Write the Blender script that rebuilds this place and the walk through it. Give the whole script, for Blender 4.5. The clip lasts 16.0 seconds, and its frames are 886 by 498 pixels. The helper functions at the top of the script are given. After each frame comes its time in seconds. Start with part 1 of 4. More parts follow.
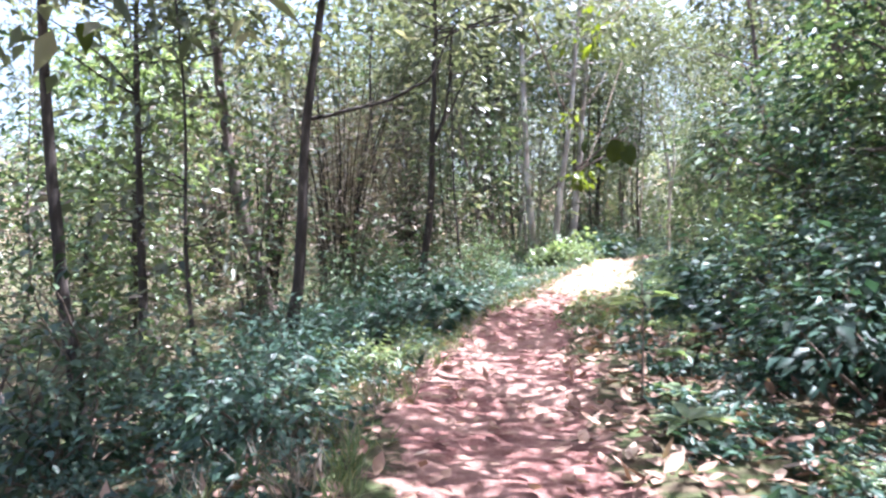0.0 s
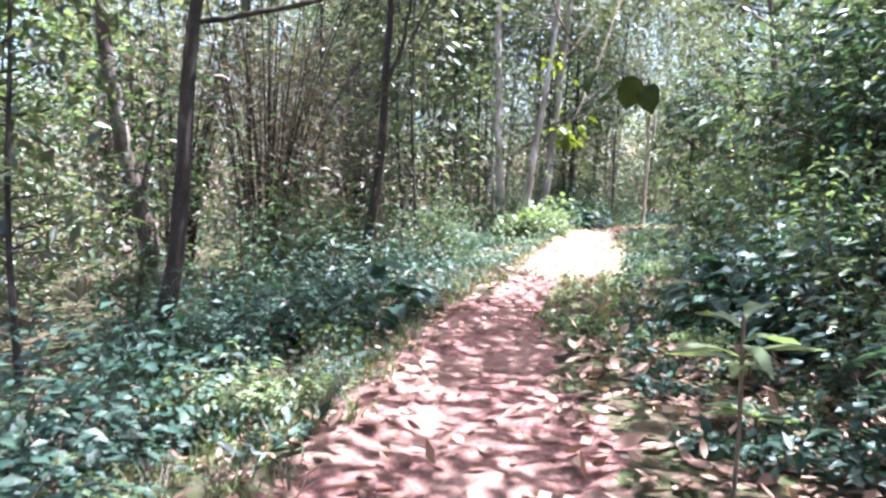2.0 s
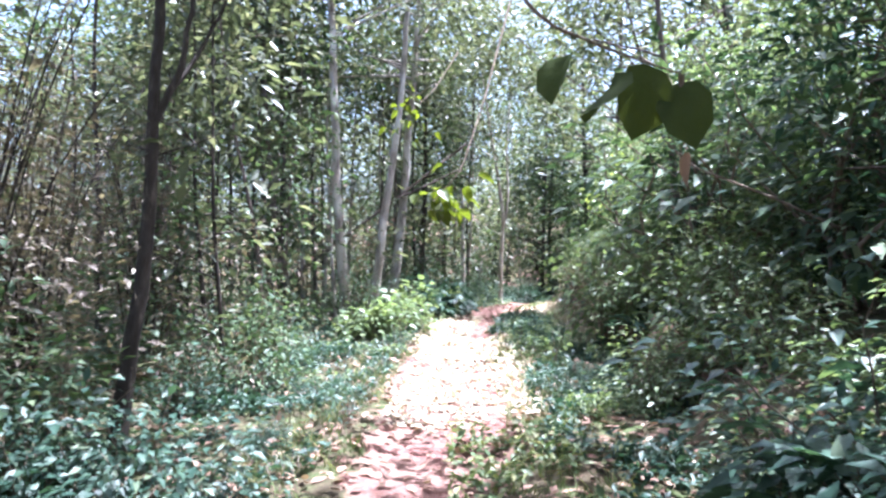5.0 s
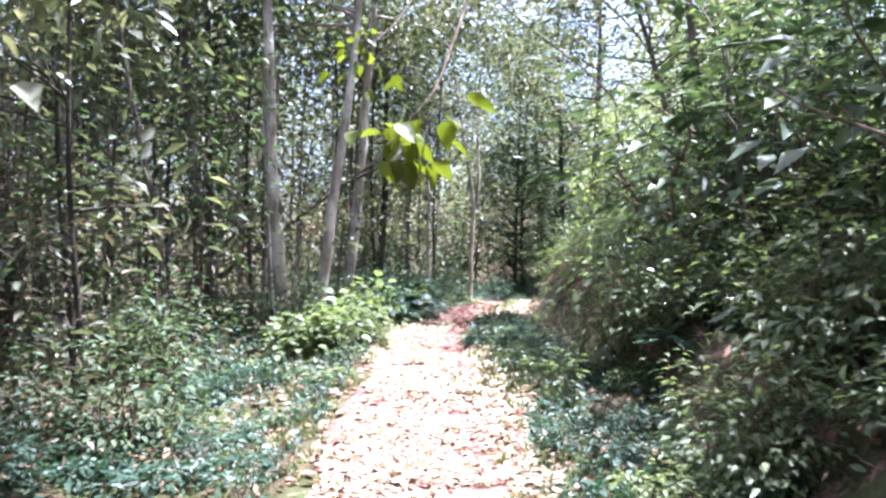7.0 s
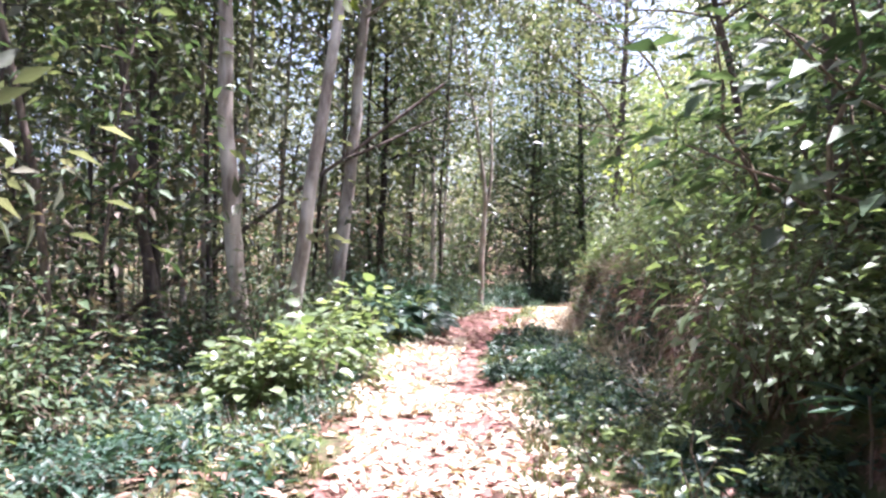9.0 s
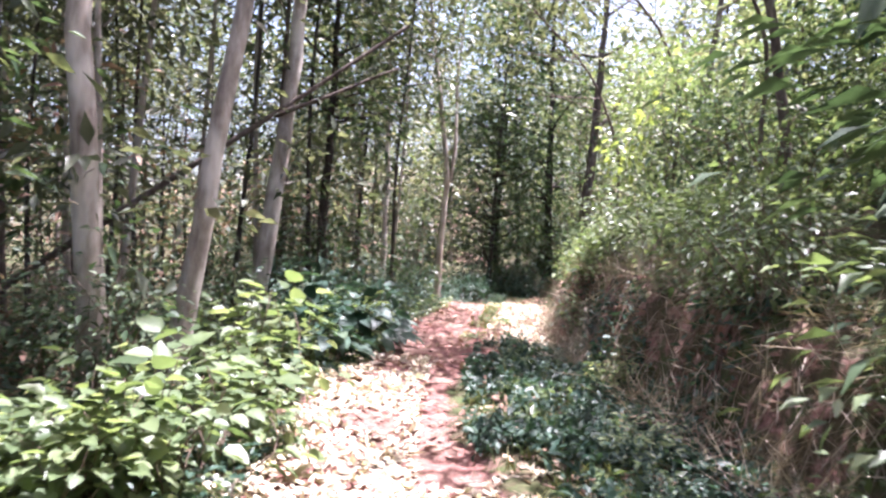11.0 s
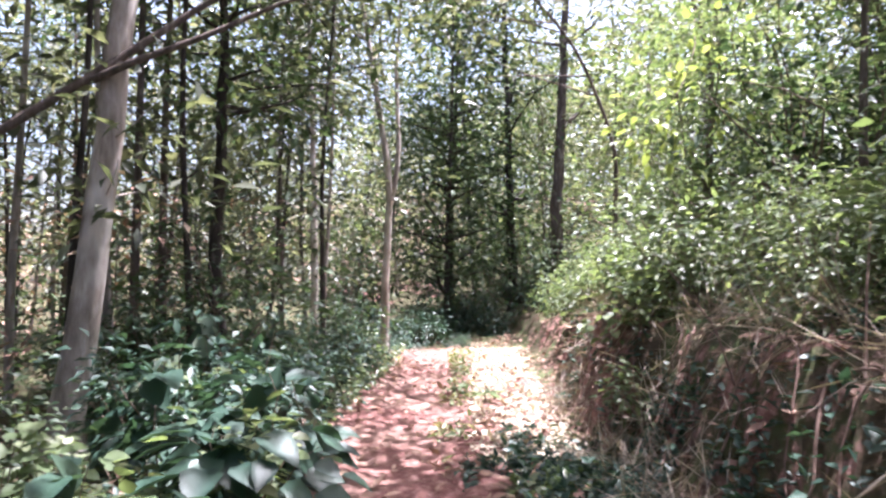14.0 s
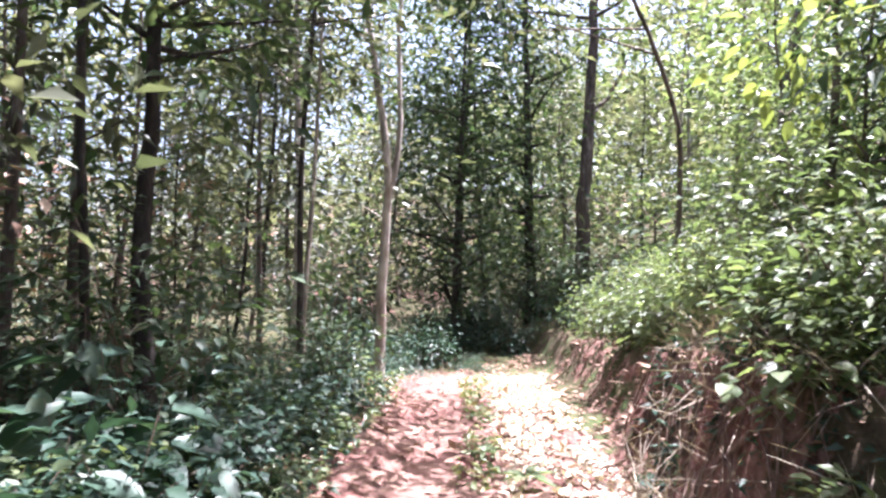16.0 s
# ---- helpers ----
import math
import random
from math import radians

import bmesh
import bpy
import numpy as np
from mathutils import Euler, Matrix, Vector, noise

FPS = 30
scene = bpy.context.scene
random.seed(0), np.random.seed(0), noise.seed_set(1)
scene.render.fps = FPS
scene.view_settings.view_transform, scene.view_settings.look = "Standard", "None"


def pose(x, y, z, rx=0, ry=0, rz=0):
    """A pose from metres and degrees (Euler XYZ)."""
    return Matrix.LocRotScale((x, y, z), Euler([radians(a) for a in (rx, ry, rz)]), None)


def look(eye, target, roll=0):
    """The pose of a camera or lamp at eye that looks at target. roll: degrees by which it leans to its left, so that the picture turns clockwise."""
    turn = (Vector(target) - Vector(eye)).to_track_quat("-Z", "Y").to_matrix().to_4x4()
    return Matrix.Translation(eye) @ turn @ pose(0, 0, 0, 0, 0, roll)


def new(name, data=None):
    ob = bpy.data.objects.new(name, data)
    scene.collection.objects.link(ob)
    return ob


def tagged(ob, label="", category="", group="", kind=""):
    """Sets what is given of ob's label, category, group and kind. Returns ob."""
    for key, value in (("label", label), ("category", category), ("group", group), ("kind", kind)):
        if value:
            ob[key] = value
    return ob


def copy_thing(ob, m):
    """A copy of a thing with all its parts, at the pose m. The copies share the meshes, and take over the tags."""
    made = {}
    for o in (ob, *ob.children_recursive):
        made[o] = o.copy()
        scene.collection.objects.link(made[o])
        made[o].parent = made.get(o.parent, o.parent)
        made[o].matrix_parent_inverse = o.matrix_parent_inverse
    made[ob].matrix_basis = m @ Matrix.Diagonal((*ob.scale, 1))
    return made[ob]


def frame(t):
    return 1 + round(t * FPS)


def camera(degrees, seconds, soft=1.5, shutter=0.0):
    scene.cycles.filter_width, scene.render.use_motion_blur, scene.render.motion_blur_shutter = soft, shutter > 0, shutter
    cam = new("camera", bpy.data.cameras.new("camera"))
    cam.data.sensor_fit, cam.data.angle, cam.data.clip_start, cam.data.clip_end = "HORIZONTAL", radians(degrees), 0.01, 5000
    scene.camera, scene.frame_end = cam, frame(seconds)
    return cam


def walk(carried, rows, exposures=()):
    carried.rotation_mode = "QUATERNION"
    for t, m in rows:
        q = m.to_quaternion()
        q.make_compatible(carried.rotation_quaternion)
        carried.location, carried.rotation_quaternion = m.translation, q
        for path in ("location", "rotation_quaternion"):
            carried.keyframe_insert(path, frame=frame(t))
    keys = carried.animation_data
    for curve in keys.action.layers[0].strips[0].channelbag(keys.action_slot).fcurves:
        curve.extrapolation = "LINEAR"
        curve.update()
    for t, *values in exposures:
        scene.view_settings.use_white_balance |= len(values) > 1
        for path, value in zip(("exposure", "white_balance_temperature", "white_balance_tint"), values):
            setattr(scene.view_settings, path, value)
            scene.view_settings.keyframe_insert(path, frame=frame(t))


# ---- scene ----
cam = camera(61.0, 16.0, soft=2.5, shutter=0.3)
METRES, EYE, TILT, LEAN, TURN = 26.0, 1.25, -0.5, 0.0, 0.0
ROWS = [
    (0.0, 0.0, 0.0, 0.0, 0.0, 0.0, -0.0),
    (0.5, -0.0004, 0.027, 0.0027, 1.51, -0.46, -0.43),
    (1.0, 0.0031, 0.054, 0.0036, -0.41, -0.99, -1.31),
    (1.5, 0.0048, 0.0853, 0.0029, -2.4, -1.94, -2.39),
    (2.0, 0.008, 0.1149, 0.0047, -2.81, -3.1, -2.52),
    (2.5, 0.0112, 0.1415, 0.0061, -3.9, -2.67, -2.09),
    (3.0, 0.0123, 0.1712, 0.0091, -4.66, -2.73, -1.27),
    (3.5, 0.0154, 0.201, 0.0124, -7.55, -0.96, -1.21),
    (4.0, 0.0181, 0.2317, 0.0166, -10.32, 0.91, -1.85),
    (4.5, 0.0226, 0.2605, 0.0196, -11.71, 1.45, -1.21),
    (5.0, 0.027, 0.2911, 0.0213, -14.97, 2.53, -0.5),
    (7.5, 0.07, 0.4515, 0.0247, -17.76, 2.05, -0.56),
    (8.0, 0.0786, 0.4894, 0.0259, -16.52, 2.38, -0.58),
    (8.5, 0.0884, 0.5192, 0.0259, -16.88, 2.35, -0.69),
    (11.0, 0.1292, 0.6671, 0.0336, -21.55, 0.95, -3.34),
    (11.5, 0.1412, 0.7034, 0.0362, -24.22, 1.49, -2.01),
    (12.0, 0.1514, 0.7262, 0.0381, -26.22, 1.46, -1.22),
    (12.5, 0.1615, 0.7557, 0.0396, -26.06, 1.97, -1.36),
    (13.0, 0.1734, 0.7853, 0.0405, -26.28, 2.22, -0.86),
    (13.5, 0.1845, 0.812, 0.042, -26.53, 2.9, -0.71),
    (14.0, 0.1949, 0.8432, 0.0435, -25.86, 2.92, -0.13),
    (14.5, 0.2079, 0.874, 0.0447, -26.06, 2.9, 0.01),
    (15.0, 0.2205, 0.9032, 0.0456, -25.5, 2.33, -0.31),
    (15.5, 0.2344, 0.932, 0.0466, -25.05, 2.78, -0.64),
    (16.0, 0.2459, 0.9601, 0.0478, -25.65, 3.31, -0.93),
]
EXPOSURES = [(0.0, 2.82, 5450, 19), (3.5, 2.86, 5300, 18), (5.0, 2.72, 5200, 16), (8.0, 2.64, 5650, 23), (11.0, 2.58, 5850, 27), (16.0, 2.60, 5750, 24)]
walk(cam, [(t, pose(0, 0, EYE, TILT, LEAN, TURN) @ pose(METRES * x, METRES * y, METRES * z, 90 + pitch, roll, yaw)) for t, x, y, z, yaw, pitch, roll in ROWS], EXPOSURES)

# ---- daylight: a high sun ahead and to the side, clear hazy sky ----
SUN_TO = Vector((0.28, 0.05, 1.05)).normalized()
sky = bpy.data.worlds.new("sky")
scene.world = sky
sky.use_nodes = True
wt = sky.node_tree
st = wt.nodes.new("ShaderNodeTexSky")
st.sky_type = "NISHITA"
st.sun_disc = False
st.sun_elevation = math.asin(SUN_TO.z)
st.sun_rotation = math.atan2(SUN_TO.x, SUN_TO.y)
st.dust_density = 6.0
st.air_density = 1.0
st.ozone_density = 0.5
wt.links.new(st.outputs[0], wt.nodes["Background"].inputs[0])
wt.nodes["Background"].inputs[1].default_value = 0.095
sun = new("sun", bpy.data.lights.new("sun", "SUN"))
sun.data.energy, sun.data.angle, sun.data.color = 5.0, radians(0.53), (1.0, 0.96, 0.90)
sun.matrix_basis = look(SUN_TO * 60, (0, 0, 0))

# ---- materials ----
def nodes_of(name):
    m = bpy.data.materials.new(name)
    m.use_nodes = True
    t = m.node_tree
    return m, t, t.nodes["Principled BSDF"], t.nodes["Material Output"]


def ramp(t, fac, stops):
    r = t.nodes.new("ShaderNodeValToRGB")
    while len(r.color_ramp.elements) < len(stops):
        r.color_ramp.elements.new(0.5)
    for e, (p, c) in zip(r.color_ramp.elements, stops):
        e.position, e.color = p, (*c, 1)
    t.links.new(fac, r.inputs[0])
    return r.outputs[0]


def noisy(t, scale, detail=4.0, rough=0.6, stretch=(1, 1, 1)):
    co = t.nodes.new("ShaderNodeTexCoord")
    mp = t.nodes.new("ShaderNodeMapping")
    mp.inputs["Scale"].default_value = stretch
    n = t.nodes.new("ShaderNodeTexNoise")
    n.inputs["Scale"].default_value, n.inputs["Detail"].default_value, n.inputs["Roughness"].default_value = scale, detail, rough
    t.links.new(co.outputs["Object"], mp.inputs[0])
    t.links.new(mp.outputs[0], n.inputs["Vector"])
    return n.outputs[0]


def mixed(t, fac, a, b, mode="MIX"):
    x = t.nodes.new("ShaderNodeMix")
    x.data_type, x.blend_type = "RGBA", mode
    for sock, v in ((x.inputs[0], fac), (x.inputs[6], a), (x.inputs[7], b)):
        if isinstance(v, (int, float)):
            sock.default_value = v
        elif isinstance(v, tuple):
            sock.default_value = (*v, 1)
        else:
            t.links.new(v, sock)
    return x.outputs[2]


def bump(t, bsdf, height, strength=0.5, dist=0.02):
    b = t.nodes.new("ShaderNodeBump")
    b.inputs["Strength"].default_value, b.inputs["Distance"].default_value = strength, dist
    t.links.new(height, b.inputs["Height"])
    t.links.new(b.outputs[0], bsdf.inputs["Normal"])


def leaf_material(name, stops, through_light=0.4, rough=0.42, spec=0.5, warm=(1.3, 1.3, 0.75)):
    """Leaf: every leaf its own shade of green, waxy on top, lit through from behind."""
    m, t, p, out = nodes_of(name)
    g = t.nodes.new("ShaderNodeNewGeometry")
    oi = t.nodes.new("ShaderNodeObjectInfo")
    add = t.nodes.new("ShaderNodeMath")
    add.operation = "MULTIPLY_ADD"
    add.inputs[1].default_value, add.inputs[2].default_value = 0.30, 0.0
    t.links.new(oi.outputs["Random"], add.inputs[0])
    sc = t.nodes.new("ShaderNodeMath")
    sc.operation = "MULTIPLY_ADD"
    sc.inputs[1].default_value = 0.70
    t.links.new(g.outputs["Random Per Island"], sc.inputs[0])
    t.links.new(add.outputs[0], sc.inputs[2])
    col = ramp(t, sc.outputs[0], stops)
    col = mixed(t, ramp(t, noisy(t, 9.0, 3.0), [(0.35, (0, 0, 0)), (0.75, (0.5, 0.5, 0.5))]), col, (0.75, 0.8, 0.55), "MULTIPLY")
    t.links.new(col, p.inputs["Base Color"])
    p.inputs["Roughness"].default_value = rough
    p.inputs["Specular IOR Level"].default_value = spec
    bump(t, p, noisy(t, 60.0, 2.0), 0.25, 0.01)
    tr = t.nodes.new("ShaderNodeBsdfTranslucent")
    hot = mixed(t, 1.0, col, warm, "MULTIPLY")
    t.links.new(hot, tr.inputs[0])
    mx = t.nodes.new("ShaderNodeMixShader")
    mx.inputs[0].default_value = through_light
    t.links.new(p.outputs[0], mx.inputs[1])
    t.links.new(tr.outputs[0], mx.inputs[2])
    t.links.new(mx.outputs[0], out.inputs[0])
    return m


def bark_material(name, dark, mid, pale, scale=9.0, patch=0.5):
    m, t, p, _ = nodes_of(name)
    grain = noisy(t, scale, 6.0, 0.65, (1, 1, 0.25))
    blot = noisy(t, 2.3, 3.0, 0.55, (1, 1, 0.5))
    c = ramp(t, grain, [(0.32, dark), (0.55, mid), (0.75, pale)])
    lichen = ramp(t, blot, [(patch, (0, 0, 0)), (patch + 0.14, (1, 1, 1))])
    c = mixed(t, lichen, c, pale)
    t.links.new(c, p.inputs["Base Color"])
    p.inputs["Roughness"].default_value = 0.9
    p.inputs["Specular IOR Level"].default_value = 0.2
    bump(t, p, grain, 0.8, 0.02)
    return m


LEAF_DARK = leaf_material("leaf_deep_green", [(0.0, (0.028, 0.048, 0.028)), (0.45, (0.052, 0.085, 0.046)), (0.8, (0.09, 0.13, 0.07)), (1.0, (0.17, 0.19, 0.11))], 0.35, 0.5, 0.35)
LEAF_CANOPY = leaf_material("leaf_canopy", [(0.0, (0.042, 0.052, 0.036)), (0.5, (0.092, 0.106, 0.073)), (0.8, (0.16, 0.168, 0.125)), (1.0, (0.33, 0.30, 0.25))], 0.42, 0.42, 0.55)
LEAF_BRIGHT = leaf_material("leaf_bright_green", [(0.0, (0.062, 0.095, 0.048)), (0.5, (0.125, 0.17, 0.085)), (0.85, (0.20, 0.24, 0.135)), (1.0, (0.33, 0.34, 0.23))], 0.45, 0.38, 0.6)
LEAF_BLUE = leaf_material("leaf_blue_green", [(0.0, (0.018, 0.040, 0.030)), (0.5, (0.034, 0.070, 0.050)), (0.85, (0.060, 0.105, 0.072)), (1.0, (0.13, 0.16, 0.10))], 0.28, 0.45, 0.4)
LEAF_YELLOW = leaf_material("leaf_young_yellow_green", [(0.0, (0.05, 0.075, 0.014)), (0.6, (0.085, 0.115, 0.018)), (1.0, (0.18, 0.22, 0.04))], 0.5, 0.4, 0.5, (1.5, 1.4, 0.4))
# Brighter than the other yellow-green leaves: sunlight on the branch is in the colour.
LEAF_LIME = leaf_material("leaf_lime_sun_tinted", [(0.0, (0.15, 0.20, 0.075)), (0.6, (0.23, 0.28, 0.10)), (1.0, (0.36, 0.40, 0.20))], 0.45, 0.45, 0.4, (1.25, 1.25, 0.7))
# Olive leaves seen from below: their shade is put into the low colour.
LEAF_OLIVE = leaf_material("leaf_olive_shaded", [(0.0, (0.035, 0.050, 0.016)), (1.0, (0.070, 0.090, 0.030))], 0.35, 0.75, 0.1, (1.3, 1.2, 0.5))
LEAF_DRY = leaf_material("leaf_dry_litter", [(0.0, (0.11, 0.06, 0.045)), (0.35, (0.24, 0.14, 0.11)), (0.7, (0.36, 0.24, 0.185)), (1.0, (0.56, 0.46, 0.37))], 0.12, 0.7, 0.25)
# Pale dry litter, its colour raised towards white to carry the sun patches.
LITTER_PALE = leaf_material("litter_sun_whitened", [(0.0, (0.30, 0.23, 0.18)), (0.3, (0.52, 0.44, 0.36)), (0.8, (0.66, 0.59, 0.49)), (1.0, (0.76, 0.70, 0.60))], 0.15, 0.75, 0.2)
GRASS = leaf_material("grass_blade", [(0.0, (0.06, 0.10, 0.04)), (0.5, (0.11, 0.15, 0.06)), (0.8, (0.20, 0.20, 0.09)), (1.0, (0.36, 0.31, 0.17))], 0.3, 0.5)
STRAW = leaf_material("straw_blade", [(0.0, (0.11, 0.088, 0.072)), (0.6, (0.18, 0.145, 0.125)), (1.0, (0.33, 0.28, 0.235))], 0.2, 0.7, 0.25)
STEM_DRY = leaf_material("dry_stem", [(0.0, (0.15, 0.11, 0.09)), (0.6, (0.28, 0.225, 0.19)), (1.0, (0.48, 0.41, 0.35))], 0.15, 0.75, 0.2)
BARK_PALE = bark_material("bark_pale_grey", (0.15, 0.12, 0.10), (0.34, 0.29, 0.255), (0.58, 0.53, 0.48), 8.0, 0.5)
BARK_DARK = bark_material("bark_dark", (0.022, 0.018, 0.016), (0.055, 0.045, 0.04), (0.16, 0.13, 0.115), 11.0, 0.66)
BARK_MID = bark_material("bark_brown", (0.05, 0.038, 0.032), (0.12, 0.092, 0.08), (0.28, 0.24, 0.21), 10.0, 0.6)
TWIG = bark_material("twig_brown", (0.07, 0.05, 0.04), (0.16, 0.12, 0.09), (0.30, 0.25, 0.20), 20.0, 0.7)
ROOT = bark_material("root_bark", (0.09, 0.055, 0.042), (0.19, 0.125, 0.10), (0.33, 0.25, 0.20), 18.0, 0.7)


def soil_material():
    """Red earth on the trodden path and the cut bank, brown mould with moss elsewhere."""
    m, t, p, _ = nodes_of("forest_soil")
    at = t.nodes.new("ShaderNodeAttribute")
    at.attribute_name = "bare"
    fine = noisy(t, 14.0, 8.0, 0.7)
    big = noisy(t, 0.9, 4.0, 0.6)
    red = ramp(t, fine, [(0.3, (0.085, 0.036, 0.030)), (0.5, (0.18, 0.084, 0.072)), (0.68, (0.33, 0.20, 0.175))])
    red = mixed(t, ramp(t, big, [(0.42, (0, 0, 0)), (0.62, (0.6, 0.6, 0.6))]), red, (0.25, 0.165, 0.13))
    mould = ramp(t, fine, [(0.3, (0.035, 0.026, 0.018)), (0.55, (0.085, 0.065, 0.04)), (0.75, (0.17, 0.12, 0.085))])
    moss = ramp(t, noisy(t, 2.6, 6.0, 0.7), [(0.45, (0, 0, 0)), (0.6, (0.85, 0.85, 0.85))])
    mould = mixed(t, moss, mould, (0.06, 0.085, 0.03))
    edge = t.nodes.new("ShaderNodeMath")
    edge.operation = "MULTIPLY_ADD"
    edge.inputs[1].default_value, edge.inputs[2].default_value = 2.4, -1.2
    t.links.new(noisy(t, 3.5, 6.0, 0.7), edge.inputs[0])
    s = t.nodes.new("ShaderNodeMath")
    s.operation = "ADD"
    s.use_clamp = True
    t.links.new(at.outputs["Fac"], s.inputs[0])
    t.links.new(edge.outputs[0], s.inputs[1])
    fac = ramp(t, s.outputs[0], [(0.35, (0, 0, 0)), (0.6, (1, 1, 1))])
    t.links.new(mixed(t, fac, mould, red), p.inputs["Base Color"])
    p.inputs["Roughness"].default_value = 0.95
    p.inputs["Specular IOR Level"].default_value = 0.15
    bump(t, p, fine, 0.9, 0.04)
    return m


SOIL = soil_material()

# ---- the lie of the land ----
rng = np.random.default_rng(7)
PATH_Y = (-12, 0, 4.5, 7.8, 13, 17, 20, 24.3, 27, 30.5, 34, 38, 46, 60)
PATH_X = (-0.6, 0.15, 0.4, 0.8, 2.05, 3.4, 4.3, 5.8, 7.1, 9.0, 10.9, 12.8, 15.8, 19)
PATH_Z = (-0.1, 0.0, 0.0, 0.03, 0.15, 0.33, 0.48, 0.62, 0.66, 0.68, 0.64, 0.56, 0.7, 1.6)


def eased(y, ys, vs):
    """Smoothed run through the values."""
    return sum(np.interp(np.asarray(y, float) + o, ys, vs) for o in (-1.6, -0.8, 0, 0.8, 1.6)) / 5


def path_x(y):
    return eased(y, PATH_Y, PATH_X)


def wave(x, y, k, seed):
    """Cheap smooth unevenness, about -1 to 1."""
    x, y = np.asarray(x, float), np.asarray(y, float)
    return (np.sin(x * k + seed) * np.cos(y * k * 0.83 - seed * 2.1) + np.sin((x * 0.6 + y) * k * 1.7 + seed * 3.3) * 0.6
            + np.cos((x - y * 0.7) * k * 2.9 + seed * 1.7) * 0.4) / 2


def smooth(v, a, b):
    u = np.clip((np.asarray(v, float) - a) / (b - a), 0, 1)
    return u * u * (3 - 2 * u)


def bank_foot(y):
    return eased(y, (-12, 0, 8, 13, 17, 22, 26, 30, 34, 45), (2.7, 2.7, 2.7, 2.6, 2.6, 2.5, 2.15, 1.95, 2.3, 2.6))


def bank_height(y):
    return eased(y, (-12, 0, 6, 13, 18, 22, 26, 30, 34, 45), (0.5, 0.55, 0.5, 0.6, 0.8, 1.1, 1.2, 1.1, 0.8, 0.6))


def left_edge(y):
    """Where the trodden earth begins, from the path's middle line."""
    return eased(y, (0, 4, 6.3, 8, 10.4, 13, 16, 22, 25, 28.3, 32, 38, 45), (-0.6, -0.55, -1.1, -1.15, -1.1, -0.7, -0.7, -0.9, -1.4, -0.95, -1.15, -0.9, -0.3))


def right_edge(y):
    return eased(y, (0, 4, 6.3, 8, 10.4, 12.7, 15, 16.5, 20, 22, 25, 27, 28.5, 31, 36, 40), (0.5, 0.5, 0.75, 0.5, 0.3, 0.2, 0.75, 1.2, 1.0, 0.5, 0.35, 0.8, 1.85, 1.9, 1.0, 0.5))


def ground_z(x, y):
    x, y = np.asarray(x, float), np.asarray(y, float)
    d = x - path_x(y)
    z = eased(y, PATH_Y, PATH_Z)
    left = np.maximum(-d - 0.9, 0)
    fall = eased(y, (-12, 5, 12, 18, 25, 45), (0.20, 0.20, 0.17, 0.10, 0.03, 0.03))
    z = z - fall * np.minimum(left, 14) - 0.05 * smooth(left, 0, 0.6)
    foot = bank_foot(y) + 0.25 * wave(x * 0, y, 1.3, 2.0)
    right = np.maximum(d - foot, 0)
    z = z + bank_height(y) * smooth(d, foot - 0.1, foot + 0.55 + 0.2 * wave(x, y, 2.2, 5.0)) + 0.36 * np.minimum(np.maximum(right - 0.7, 0), 14)
    near = smooth(np.abs(d), 0.6, 2.5)
    z = z + 0.035 * wave(x, y, 2.1, 0.4) + (0.05 + 0.07 * near) * wave(x, y, 0.8, 1.1) - 0.05 * (1 - smooth(np.abs(d), 0.3, 0.8))
    far = np.hypot(x - 5, y - 18)
    return z + 0.16 * np.maximum(far - 45, 0) * (far < 4000) * smooth(far, 45, 80) * np.exp(-np.maximum(far - 45, 0) / 160)


def mesh_of(name, verts, faces, mats, smooth_shade=True):
    """A mesh from arrays of corners and of equal-sided faces."""
    verts = np.asarray(verts, np.float32).reshape(-1, 3)
    faces = np.asarray(faces, np.int32)
    k = faces.shape[1]
    me = bpy.data.meshes.new(name)
    me.vertices.add(len(verts))
    me.vertices.foreach_set("co", verts.ravel())
    me.loops.add(faces.size)
    me.loops.foreach_set("vertex_index", faces.ravel())
    me.polygons.add(len(faces))
    me.polygons.foreach_set("loop_start", np.arange(len(faces), dtype=np.int32) * k)
    me.polygons.foreach_set("use_smooth", np.full(len(faces), smooth_shade))
    me.materials.append(mats)
    me.update()
    me.validate()
    return me


def spaced(lo, hi, core_lo, core_hi, step, grow=1.14):
    v = list(np.arange(core_lo, core_hi + 1e-6, step))
    s, a = step, core_lo
    while a > lo:
        s *= grow
        a -= s
        v.insert(0, a)
    s, a = step, core_hi
    while a < hi:
        s *= grow
        a += s
        v.append(a)
    return np.array(v)


